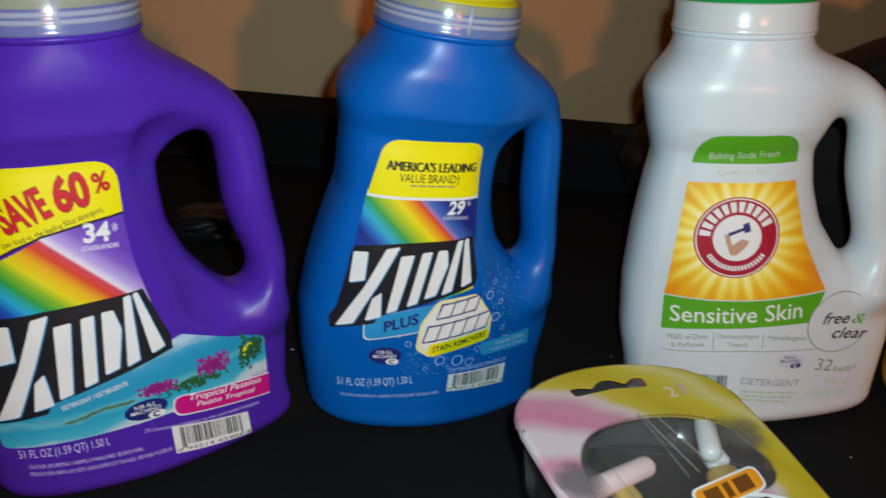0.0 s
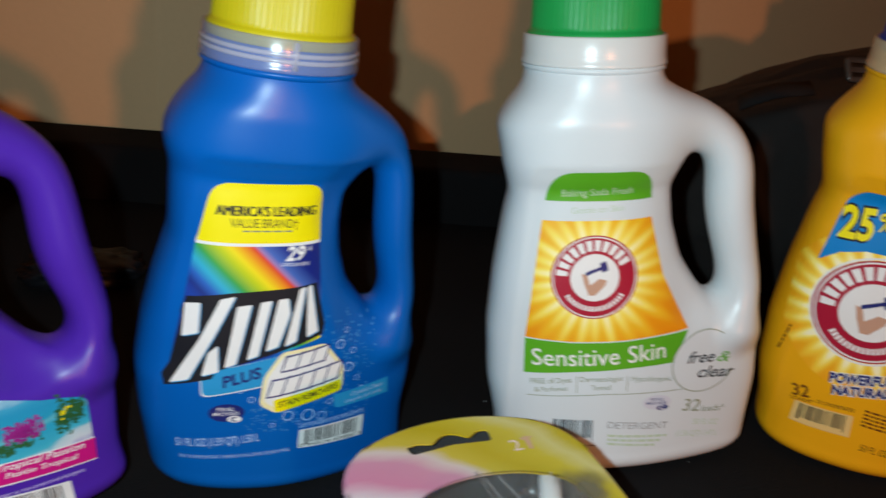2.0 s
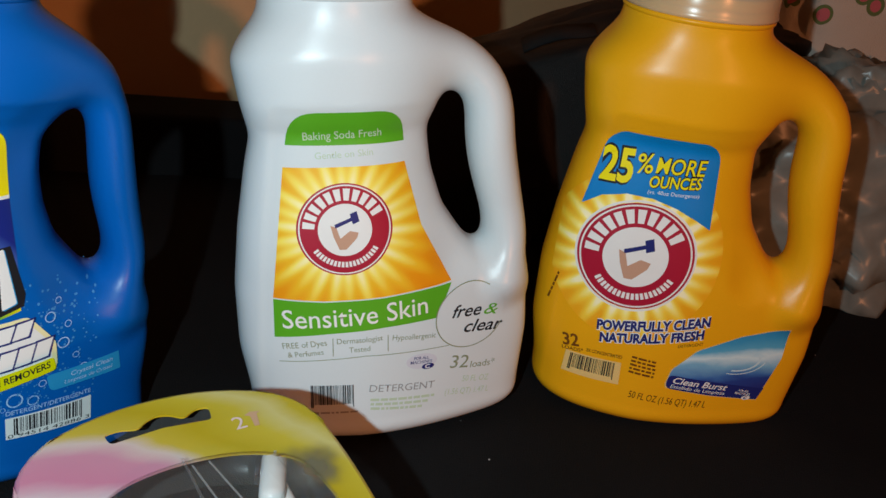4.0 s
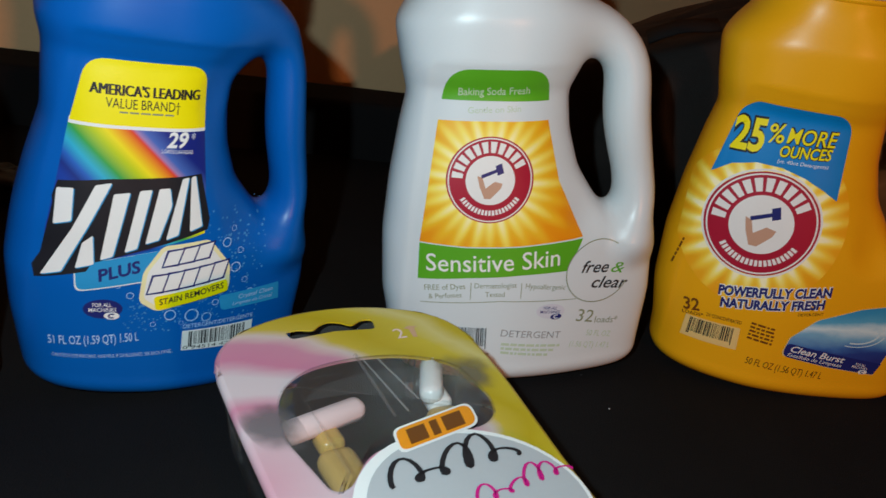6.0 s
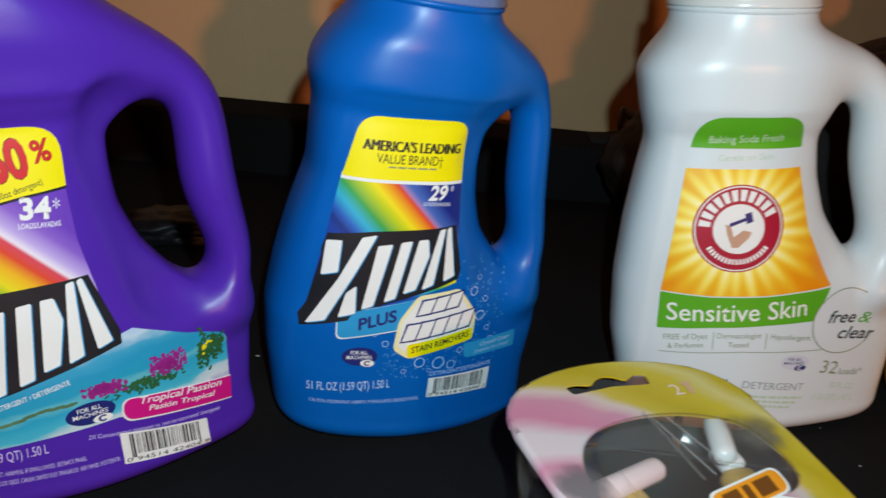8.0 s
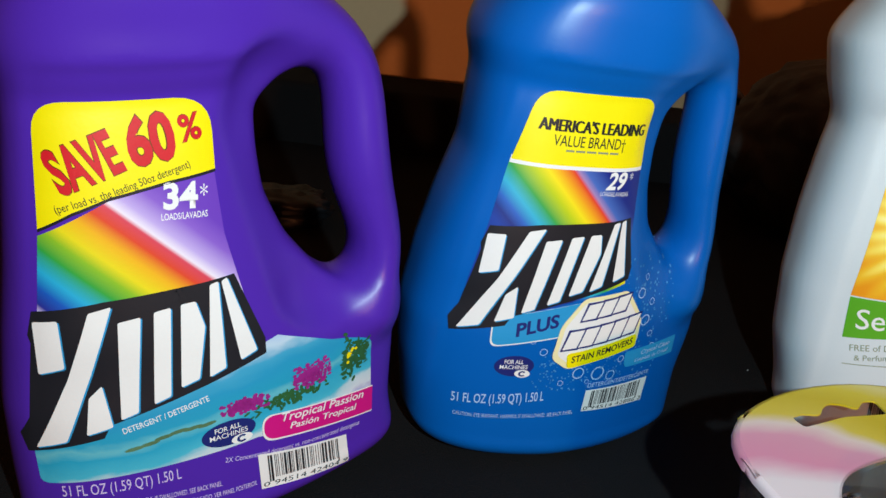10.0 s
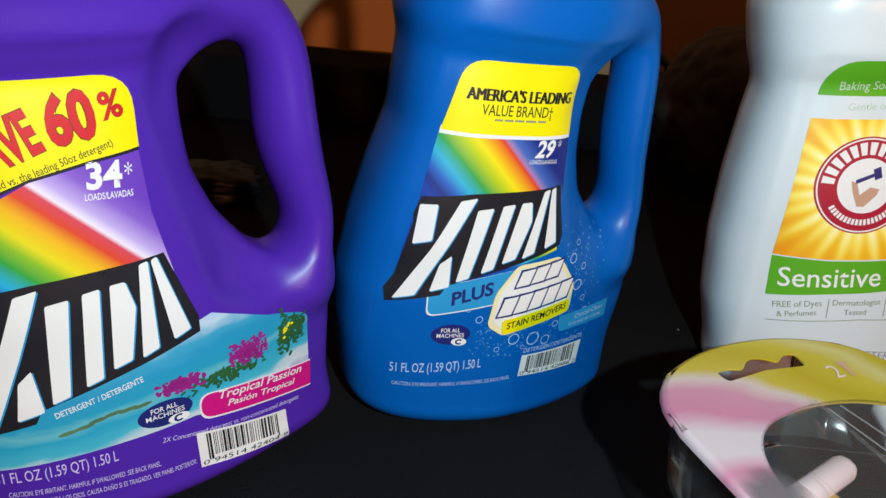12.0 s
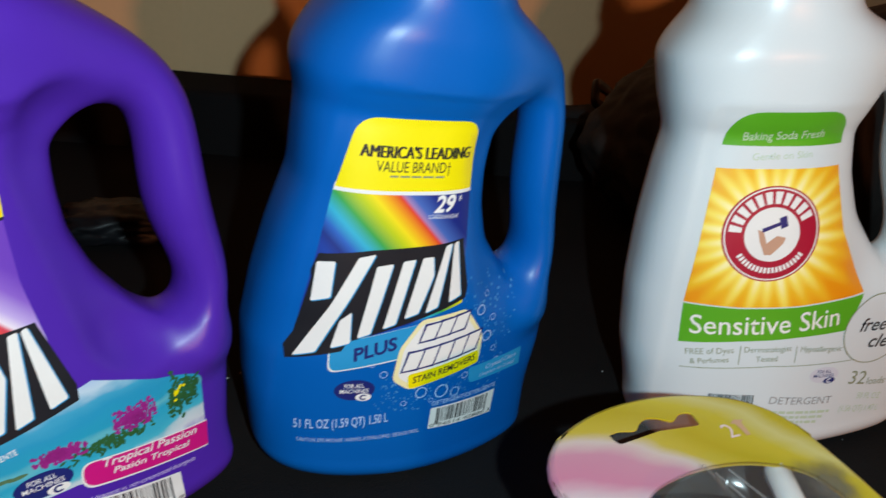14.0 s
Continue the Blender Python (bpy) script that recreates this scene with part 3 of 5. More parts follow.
def rounded(pts, radii, n=6):
    """A polygon with rounded corners."""
    out = []
    for i, p in enumerate(pts):
        a, b, r = Vector(pts[i - 1]), Vector(pts[(i + 1) % len(pts)]), radii[i]
        p = Vector(p)
        if r <= 0:
            out.append(tuple(p))
            continue
        s, e = p + (a - p).normalized() * r, p + (b - p).normalized() * r
        for k in range(n + 1):
            t = k / n
            out.append(tuple((1 - t) ** 2 * s + 2 * t * (1 - t) * p + t * t * e))
    return out


def ellipse(c, rx, rz, n=40, tilt=0.0):
    ca, sa = math.cos(math.radians(tilt)), math.sin(math.radians(tilt))
    return [(c[0] + rx * math.cos(t) * ca - rz * math.sin(t) * sa, c[1] + rx * math.cos(t) * sa + rz * math.sin(t) * ca) for t in [2 * math.pi * i / n for i in range(n)]]


def slanted_mark(pr, corners, layer, edge):
    """The brand device as plain shapes: heavy white blocks on a black field. corners: top left, top right, foot right, foot left."""
    tl, tr, br, bl = corners

    def at(u, v):
        return tuple((1 - v) * ((1 - u) * bl[k] + u * br[k]) + v * ((1 - u) * tl[k] + u * tr[k]) for k in (0, 1))

    field = [at(-0.03, -0.06), at(0.27, -0.10), at(0.30, 0.0), at(1.02, 0.02), at(1.04, 0.2), at(1.0, 1.05), at(0.84, 1.06), at(0.78, 0.92), at(0.40, 0.93), at(0.33, 1.10), at(0.0, 1.08), at(-0.02, 0.9), at(0.05, 0.5), at(-0.06, 0.1)]
    pr.shape("brand_field", field, INK_BLACK, layer)
    # plain slanted slabs of several widths
    forms = ([(0.0, -0.03), (0.12, -0.03), (0.24, 0.5), (0.36, 1.05), (0.25, 1.03), (0.14, 0.5)], [(0.02, 0.58), (0.13, 0.60), (0.11, 1.0), (0.0, 1.0)], [(0.20, -0.02), (0.31, -0.02), (0.28, 0.38), (0.22, 0.30)],
             [(0.345, 0.02), (0.42, 0.03), (0.49, 0.90), (0.38, 0.90)], [(0.49, 0.05), (0.565, 0.06), (0.64, 0.91), (0.555, 0.91)],
             [(0.615, 0.10), (0.70, 0.11), (0.78, 0.62), (0.765, 0.90), (0.69, 0.91)], [(0.745, 0.08), (0.825, 0.10), (0.905, 1.03), (0.855, 1.02)], [(0.90, 0.10), (0.985, 0.12), (0.955, 1.04), (0.92, 1.02)])
    blocks = [rounded([at(u, v) for u, v in f], [0.7] * len(f), 2) for f in forms]
    pr.each("brand_block_edge", [[(x + 0.5, z - 0.4) for x, z in b] for b in blocks], edge, layer + 1)
    pr.each("brand_block", blocks, INK_WHITE, layer + 2)


def ring_device(pr, c, r, layer, tilt=0.0):
    """The round device: a crimson ring with plain white marks round a white disc with a plain blue bar and a tan bent bar."""
    pr.shape("device_rim", ellipse(c, r, r * 0.99, 64), INK_CRIMSON, layer)
    pr.hoop("device_line", c, r * 0.93, r * 0.96, INK_WHITE, layer + 1)
    pr.shape("device_disc", ellipse(c, r * 0.56, r * 0.56, 48), INK_WHITE, layer + 1)
    marks = []
    for lo, hi, n, r0, r1 in ((22, 178, 11, 0.63, 0.88), (212, 328, 19, 0.69, 0.81)):
        for i in range(n):
            a = math.radians(lo + (hi - lo) * (i + 0.12) / n + tilt)
            b = math.radians(lo + (hi - lo) * (i + 0.80) / n + tilt)
            marks.append([(c[0] + r * q * math.cos(t), c[1] + r * q * math.sin(t)) for q, t in ((r0, a), (r1, a), (r1, b), (r0, b))])
    pr.each("device_mark", marks, INK_WHITE, layer + 1)

    def at(x, z):
        return (c[0] + r * x, c[1] + r * z)

    pr.shape("device_bar", [at(-0.22, 0.12), at(-0.20, 0.04), at(0.16, 0.20), at(0.14, 0.27)], INK_NAVY, layer + 2)
    pr.shape("device_block", [at(0.10, 0.34), at(0.16, 0.12), at(0.30, 0.18), at(0.24, 0.40)], INK_NAVY, layer + 2)
    pr.shape("device_bend", [at(-0.30, 0.10), at(-0.18, 0.06), at(-0.10, -0.18), at(0.10, -0.02), at(0.28, -0.06), at(0.24, -0.18), at(0.02, -0.42), at(-0.12, -0.42), at(-0.24, -0.14)], INK_SKIN, layer + 2)


# purple jug
PURPLE_SWEEP = ramp_ink("purple_rainbow_print", [(38, (0.1, 0.03, 0.45)), (41.5, (0.55, 0.48, 0.8)), (43.5, (0.02, 0.03, 0.3)), (48, (0.01, 0.1, 0.5)), (53, (0.02, 0.42, 0.68)), (59, (0.03, 0.36, 0.05)), (64, (0.25, 0.5, 0.02)), (68, (0.8, 0.68, 0.01)), (73.5, (0.85, 0.45, 0.01)), (78.5, (0.7, 0.06, 0.02)), (82.4, (0.66, 0.06, 0.1)), (83.8, (0.82, 0.75, 0.86)), (87, (0.50, 0.38, 0.76)), (93, (0.24, 0.11, 0.57)), (99.2, (0.15, 0.05, 0.48))], 38, 99.2, 0.70, 0.714)
BEACH = ramp_ink("beach_print", [(28, (0.30, 0.24, 0.55)), (32, (0.62, 0.70, 0.76)), (36, (0.50, 0.66, 0.72)), (39, (0.06, 0.46, 0.62)), (46, (0.02, 0.36, 0.56)), (50, (0.12, 0.48, 0.58)), (53, (0.02, 0.34, 0.54)), (60, (0.02, 0.31, 0.54)), (66, (0.05, 0.36, 0.58)), (71, (0.50, 0.66, 0.80)), (78, (0.34, 0.50, 0.80))], 28, 78, -0.10, 1.0, wobble=13.0, noise_scale=110)
pr = Print(purple_jug, JUG_A, "glossy label with a rainbow and a beach")
pr.shape("label", [(-40, 126), (-44.5, 92), (-51, 56), (26, 76), (24.5, 86), (20.5, 103), (17, 120), (15.3, 141.6), (0, 139.8), (-19, 136.4)], PURPLE_SWEEP, 0, longest=2.5)
pr.shape("beach_panel", rounded([(-51, 56), (-50.5, 34), (-5, 37), (24, 37.5), (78.2, 24.5), (77.5, 61), (58, 67), (42, 71.5), (34, 77.5)], [0, 3, 0, 0, 2, 5, 0, 0, 0]), BEACH, 0, longest=2.5)
pr.shape("sticker", rounded([(-39.8, 127.6), (-30, 132.8), (-18.5, 137), (0, 140.4), (15.6, 142.2), (15.6, 167.2), (-36.5, 167.8)], [0.5, 0, 0, 0, 0.5, 12, 9]), INK_YELLOW, 1)
pr.shape("sticker_edge", [(-39.8, 127.2), (-30, 132.4), (-18.5, 136.6), (0, 140), (15.6, 141.8), (15.6, 142.8), (0, 141), (-18.5, 137.6), (-30, 133.4), (-39.8, 128.2)], INK_BLACK, 2)
pr.outlined("SAVE", (-32.0, 139.4), (-12.4, 146.6), 13.4, INK_RED, INK_BROWN, 2, 0.03, 0.016)
pr.outlined("60", (-10.8, 147.0), (4.0, 149.0), 14.6, INK_RED, INK_BROWN, 2, 0.035, 0.016)
pr.outlined("%", (5.0, 153.2), (12.2, 154.0), 8.4, INK_RED, INK_BROWN, 2, 0.02, 0.012)
pr.text("(per load vs. the leading 50oz detergent)", (-34, 133.4), (7.4, 144.6), 2.6, INK_BLACK, 2)
pr.text("34", (-2.6, 132.0), (8.6, 131.1), 8.4, INK_WHITE, 2, 0.035)
pr.text("*", (9.4, 131.8), (12.0, 131.6), 6.6, INK_WHITE, 2, 0.0)
pr.text("LOADS/LAVADAS", (-3.6, 128.2), (11.6, 127.2), 2.2, INK_WHITE, 2, 0.01)
slanted_mark(pr, [(-45.5, 96.5), (19.5, 103.5), (27.5, 71.0), (-50.0, 50.5)], 2, INK_CYAN)
pr.text("DETERGENT / DETERGENTE", (-23.0, 52.6), (6.5, 59.4), 2.3, INK_WHITE, 3, 0.01)
pr.shapes("far_shore", [ellipse((x, 49.5 + 0.16 * x + 0.7 * math.sin(x)), 3.6, 0.8, 10, 9) for x in (-20, -15, -10, -5, 0, 5)], ink("olive_shore_print", (0.10, 0.20, 0.10), vary=0.5), 1)
rnd = random.Random(3)
for cx, cz, sx, sz, n in ((19.5, 53.5, 9, 3.0, 190), (48, 56.0, 8, 5.0, 260)):
    pr.shapes("flower_spray", [ellipse((cx + max(-sx, min(sx, rnd.gauss(0, sx * 0.5))), cz + max(-sz, min(sz, rnd.gauss(0, sz * 0.5)))), rnd.uniform(0.5, 1.1), rnd.uniform(0.5, 0.9), 6) for _ in range(n)], INK_FLOWER, 3 + (n > 200))
pr.shapes("leaf_spray", [ellipse((69.5 + rnd.uniform(-7, 6), 54.5 + rnd.gauss(0, 3.6)), rnd.uniform(0.8, 2.0), rnd.uniform(0.4, 0.9), 6, rnd.uniform(0, 180)) for _ in range(150)] + [ellipse((38 + rnd.gauss(0, 9), 50 + rnd.gauss(0, 1.6)), rnd.uniform(0.8, 2), rnd.uniform(0.4, 0.8), 6, rnd.uniform(0, 180)) for _ in range(110)], INK_LEAF, 2)
pr.shapes("yellow_flower_spray", [ellipse((66 + rnd.gauss(0, 1.6), 58 + rnd.gauss(0, 1.6)), 0.8, 0.7, 6) for _ in range(9)], INK_YELLOW, 3)
pr.oval_badge((12.8, 43.6), 20.5, 10.5, 2, 3)
pr.shape("scent_band_edge", rounded([(25.5, 46.2), (25.5, 34.6), (78.4, 24.0), (78.6, 36.8)], [5, 5, 0.5, 0.5]), INK_WHITE, 5)
pr.shape("scent_band", rounded([(26.2, 45.6), (26.2, 35.3), (78.4, 24.6), (78.6, 36.2)], [5, 5, 0.5, 0.5]), INK_PINK, 6)
pr.text("Tropical Passion", (33.0, 41.2), (73.0, 33.8), 3.5, INK_WHITE, 10, 0.012, 0.1)
pr.text("Pasión Tropical", (37.0, 36.4), (69.0, 30.0), 2.7, INK_WHITE, 10, 0.012, 0.1)
pr.text("2X Concentrated detergent vs. non-concentrated detergents", (10.5, 31.0), (71.5, 20.6), 2.1, INK_LILAC, 1)
pr.barcode([(23.3, 29.6), (64.3, 19.5), (65.5, 5.5), (24.2, 13.2)], INK_WHITE, 2, "0 94514 42404 9")
pr.text("51 FL OZ (1.59 QT) 1.50 L", (-44.6, 28.6), (-5.5, 29.2), 4.6, INK_LILAC, 1, 0.0)
pr.text("CAUTION: EYE IRRITANT. HARMFUL IF SWALLOWED. SEE BACK PANEL.", (-41.5, 22.6), (9.0, 21.2), 2.2, INK_LILAC, 1)
pr.text("PRECAUCIÓN: IRRITA LOS OJOS. CAUSA DAÑO SI ES TRAGADO. VER PANEL POSTERIOR.", (-41.5, 18.4), (22.5, 16.0), 2.2, INK_LILAC, 1)

# blue jug
BLUE_SWEEP = ramp_ink("blue_rainbow_print", [(53, (0.01, 0.05, 0.34)), (57, (0.01, 0.03, 0.22)), (61, (0.02, 0.12, 0.50)), (66, (0.03, 0.42, 0.62)), (71.5, (0.04, 0.36, 0.07)), (78, (0.50, 0.60, 0.01)), (82, (0.88, 0.72, 0.01)), (86, (0.85, 0.36, 0.01)), (90, (0.72, 0.05, 0.02)), (91.5, (0.35, 0.22, 0.45)), (94, (0.06, 0.14, 0.48)), (101, (0.008, 0.02, 0.22)), (118, (0.008, 0.02, 0.20))], 53, 118, 0.696, 0.718)
pr = Print(blue_jug, JUG_A_TALL, "glossy label with a rainbow and soap bubbles")
pr.shape("label", [(-37.2, 137), (-41.5, 107), (-45, 84), (-46, 62), (27.5, 86), (26, 112), (23, 138.5)], BLUE_SWEEP, 0, longest=2.5)
pr.shape("sticker_edge", [(-37.3, 135.6), (23.2, 137.2), (23, 140), (-37, 139)], INK_WHITE, 1)
pr.shape("sticker", rounded([(-37.0, 137.2), (23.0, 138.8), (21.5, 168.5), (-31.5, 167)], [0.5, 0.5, 9, 9]), INK_YELLOW, 2)
for k, shift in enumerate((0.0, 0.3, 0.6)):
    pr.text("AMERICA'S LEADING", (-29.6 + shift, 151.3), (18.4 + shift, 152.4), 4.9, INK_BLACK, 3 + 0.5 * k)
pr.text("VALUE BRAND†", (-22.5, 145.6), (10.0, 146.4), 4.5, INK_BLACK, 3, 0.002)
pr.fine_line((-16.5, 143.6), (9.0, 144.2), 0.8, INK_OLIVE, 3, 5)
pr.text("29", (5.2, 129.2), (15.4, 129.5), 7.2, INK_WHITE, 2, 0.03, 0.2)
pr.text("*", (16.6, 131.4), (18.6, 131.4), 5.0, INK_WHITE, 2, 0.0)
pr.text("LOADS/LAVADAS", (3.2, 126.4), (17.8, 126.2), 1.9, INK_WHITE, 2)
rnd = random.Random(11)
for k in range(15):
    c = [(2, 52), (14, 42), (25, 41), (37, 47), (46, 66), (52, 58), (40, 80), (6, 37), (-6, 53), (33, 39), (48, 75), (20, 37), (56, 50), (44, 86), (-12, 58)][k]
    r = [3.4, 3.0, 3.6, 1.8, 2.8, 1.6, 2.4, 1.4, 1.8, 2.6, 1.6, 1.2, 2.2, 1.4, 1.2][k]
    pr.hoop("bubble", c, r * 0.82, r, INK_PALE, 0, n=20, label="pale printed soap bubble" if k == 0 else "")
pr.shapes("bubble_froth", [ellipse((rnd.uniform(28, 62), rnd.uniform(38, 98) - 0.25 * abs(rnd.gauss(0, 20))), *(rnd.uniform(0.2, 0.7),) * 2, 7) for _ in range(160)] + [ellipse((rnd.uniform(-8, 40), rnd.uniform(33, 52)), *(rnd.uniform(0.2, 0.6),) * 2, 7) for _ in range(150)], ink("froth_print", (0.06, 0.27, 0.62), vary=0.3), 0)
pr.shape("plus_band_edge", rounded([(-32.2, 68), (-31.2, 53.6), (6, 62), (8, 78)], [2, 4, 0, 0]), INK_WHITE, 1)
pr.shape("plus_band", rounded([(-31.7, 68), (-30.6, 54.4), (6, 62.6), (8, 78)], [2, 4, 0, 0]), INK_CYAN, 2)
slanted_mark(pr, [(-41.0, 105.2), (23.5, 114.8), (27.3, 87.0), (-46.2, 62.0)], 3, INK_CYAN)
pr.text("PLUS", (-20.8, 60.2), (-1.2, 66.4), 6.0, INK_NAVY, 4, 0.03, 0.2)
glow = rounded([(-2, 50), (-1, 66), (7.5, 80), (30.5, 83), (42.5, 68.5), (43.5, 54.5), (7, 44.6)], [3] * 7)
pr.shape("stain_device_glow", glow, INK_CREAM_PALE, 6)
pr.shape("stain_device_field", [(20.5 + (x - 20.5) * 0.9, 65 + (z - 65) * 0.88) for x, z in glow], INK_WHITE, 6.6)
pr.shape("stain_strip", rounded([(6.5, 45.4), (43.0, 53.6), (41.5, 60.6), (4.8, 53.0)], [2, 2, 2, 2]), INK_YELLOW, 11)
for k, (a, b, lo, up) in enumerate((((8.0, 69.3), (31.0, 73.8), 1.2, 7.6), ((1.6, 54.8), (39.5, 62.0), 1.0, 9.0))):
    n = (3, 5)[k]
    blocks = []
    for i in range(n):
        u0, u1 = (i + 0.04) / n, (i + 0.93) / n
        p, q = [(a[0] + (b[0] - a[0]) * u, a[1] + (b[1] - a[1]) * u) for u in (u0, u1)]
        blocks.append([p, q, (q[0] + 2.2, q[1] + up), (p[0] + 2.2, p[1] + up)])
    pr.each("stain_device_edge", [[(x + dx, z + dz) for (x, z), (dx, dz) in zip(bk, ((-0.9, -1.0), (0.9, -1.0), (0.9, 0.9), (-0.9, 0.9)))] for bk in blocks], INK_NAVY, 7 + 2 * k)
    pr.each("stain_device_block", blocks, INK_WHITE, 8 + 2 * k)
pr.text("STAIN REMOVERS", (8.0, 48.4), (40.5, 55.6), 3.4, INK_BLACK, 12, 0.015, 0.15)
pr.oval_badge((-18, 45.2), 18, 10.5, 4, 1)
pr.shape("scent_band", rounded([(38.5, 50.5), (40.5, 41.5), (75, 42), (73.5, 52.5)], [2, 3, 0, 0]), INK_CYAN, 1)
pr.text("Crystal Clean", (50.0, 46.9), (70.5, 48.0), 2.5, INK_PALE, 2, 0.0, 0.15)
pr.text("Limpieza de Cristal", (47.0, 43.4), (70.5, 44.2), 2.0, INK_PALE, 2, 0.0, 0.15)
pr.text("DETERGENT/DETERGENTE", (21.3, 33.6), (60, 34.0), 2.4, INK_PALE, 1, 0.005)
pr.barcode([(21.0, 32.2), (60.2, 32.2), (60.6, 18.6), (21.4, 20.6)], INK_WHITE, 1, "0 94514 42886 3")
pr.text("51 FL OZ (1.59 QT) 1.50 L", (-41.2, 22.8), (-0.2, 27.8), 4.9, INK_PALE, 1, 0.008)
pr.text("CAUTION: EYE IRRITANT. HARMFUL IF SWALLOWED. SEE BACK PANEL.", (-39.2, 15.7), (17, 20.0), 2.0, INK_PALE, 1)

# white jug
SUN = ramp_ink("sunburst_print", [(18, (1.0, 0.92, 0.45)), (27, (0.96, 0.78, 0.12)), (36, (0.90, 0.52, 0.02)), (48, (0.86, 0.33, 0.005)), (70, (0.82, 0.24, 0.003))], 18, 70, centre=(0.8, 119.5), rays=26, ray_amount=4.5)
pr = Print(white_jug, JUG_B, "printed green and orange sunburst label")
pr.shape("label", [(-27.8, 150), (-35, 83.3), (-10, 82.6), (20, 83.6), (56, 86.3), (47, 101), (39.5, 118), (34, 134), (30.6, 151)], SUN, 0, longest=2.5)
pr.shape("green_crest", rounded([(-26.4, 160.6), (30.2, 161.2), (28.4, 178.0), (-23.8, 177.2)], [0.4, 0.4, 12, 12]), INK_GREEN, 0)
pr.text("Baking Soda Fresh", (-18.0, 163.2), (18.8, 165.0), 4.0, INK_SAGE, 1, 0.005)
pr.text("Gentle on Skin", (-12.6, 154.2), (14.8, 155.8), 3.3, INK_SAGE, 0)
pr.shape("green_band", [(-35.2, 61.8), (-8, 64.8), (20, 66.8), (48, 67.6), (56, 85.4), (20, 82.9), (-10, 81.9), (-35, 82.6)], INK_GREEN, 0)
pr.text("Sensitive Skin", (-30.8, 67.2), (43.0, 71.4), 10.0, INK_WHITE, 1, 0.004)
ring_device(pr, (0.8, 119.6), 23.4, 1, 2)
pr.shape("disc_patch", ellipse((67.5, 65.5), 20.0, 18.6, 56), WHITE, 1)
pr.hoop("disc_line", (67.5, 65.5), 19.6, 20.2, INK_OLIVE, 2, (60, 335), squash=0.93)
pr.text("free", (56.5, 65.6), (73.5, 64.2), 7.0, INK_BLACK, 2, 0.012, 0.3)
pr.text("&", (75.0, 64.0), (83.0, 62.5), 7.0, INK_GREEN, 2, 0.0, 0.2)
pr.text("clear", (63.5, 56.0), (86.5, 53.0), 7.0, INK_BLACK, 2, 0.012, 0.3)
pr.text("FREE of Dyes", (-31.3, 55.6), (-9.2, 58.6), 3.2, INK_OLIVE, 0)
pr.text("& Perfumes", (-28.8, 50.9), (-11.0, 53.6), 2.9, INK_OLIVE, 0)
pr.text("Dermatologist", (-4.3, 59.2), (19.0, 60.0), 3.0, INK_OLIVE, 0)
pr.text("Tested", (1.8, 54.4), (12.5, 54.8), 2.9, INK_OLIVE, 0)
pr.text("Hypoallergenic", (24, 59.2), (47.5, 56.6), 3.0, INK_OLIVE, 0)
pr.shapes("rule", [[(-33.4, 48.6), (-33.4, 48.2), (10, 51.8), (10, 52.2)], [(10, 52.2), (10, 51.8), (55, 50.0), (55, 50.4)], [(-6.5, 62.5), (-6.1, 62.5), (-6.1, 52.5), (-6.5, 52.5)], [(21.5, 62.5), (21.9, 62.5), (21.9, 53.5), (21.5, 53.5)]], INK_OLIVE, 0)
pr.oval_badge((40, 44.3), 17.0, 9.0, -5, 0, mat=ink("pale_badge_print", (0.62, 0.64, 0.72)), pen=INK_NAVY)
pr.text("32", (56.0, 36.2), (66.5, 34.0), 7.6, INK_OLIVE, 0)
pr.text("loads*", (68.2, 33.4), (83.0, 31.2), 4.0, INK_OLIVE, 0)
pr.text("DETERGENT", (11.8, 30.8), (47.2, 26.8), 4.2, INK_GREY, 0)
pr.barcode([(-20.6, 36.2), (6.8, 36.8), (7.0, 20.2), (-20.6, 18.6)], None, 0)
pr.fine_line((-19, 18.0), (6, 19.2), 1.0, INK_GREY, 0, 2)
for k in range(3):
    pr.fine_line((12.4, 25.2 - 2.6 * k), (47.4 - 3 * k, 21.4 - 2.6 * k), 1.5, INK_SAGE, 0, 20 + k)
pr.text("50 FL OZ", (63.5, 26.0), (79.5, 22.6), 3.6, INK_SAGE, 0)
pr.text("(1.56 QT) 1.47 L", (53.5, 20.4), (80.0, 15.2), 3.6, INK_SAGE, 0)

# yellow jug
GLOW = ramp_ink("sun_glow_print", [(28, (1.0, 0.95, 0.60)), (32, (1.0, 0.86, 0.22)), (38, (0.95, 0.64, 0.05)), (46, (0.88, 0.42, 0.010)), (54, (0.86, 0.37, 0.006))], 28, 54, centre=(-7, 104.8), rays=26, ray_amount=5.0)
WAVE = ramp_ink("wave_print", [(26, (0.02, 0.03, 0.20)), (33, (0.02, 0.05, 0.26)), (36, (0.05, 0.16, 0.45)), (42, (0.20, 0.45, 0.66)), (47, (0.62, 0.80, 0.86)), (52, (0.10, 0.40, 0.62)), (60, (0.04, 0.30, 0.55)), (70, (0.02, 0.20, 0.46))], 26, 70, -0.05, 1.0, wobble=14, noise_scale=70)
pr = Print(yellow_jug, JUG_B, "printed sunburst label with a blue panel")
pr.shape("label", [(x, z) for x, z in ellipse((-7, 104.8), 45, 49, 64, 0) if x > -49.5], GLOW, 0, longest=2.5)
pr.shape("blue_panel", rounded([(-39.6, 127.0), (-30, 134.5), (-18, 138.2), (-5, 138.0), (8, 134.6), (19, 129.5), (27.4, 124.6), (23.4, 166), (16, 170.6), (-26, 170.6), (-32.6, 164)], [0.5, 0, 0, 0, 0, 0, 0.5, 6, 3, 3, 4]), INK_SKY, 1)
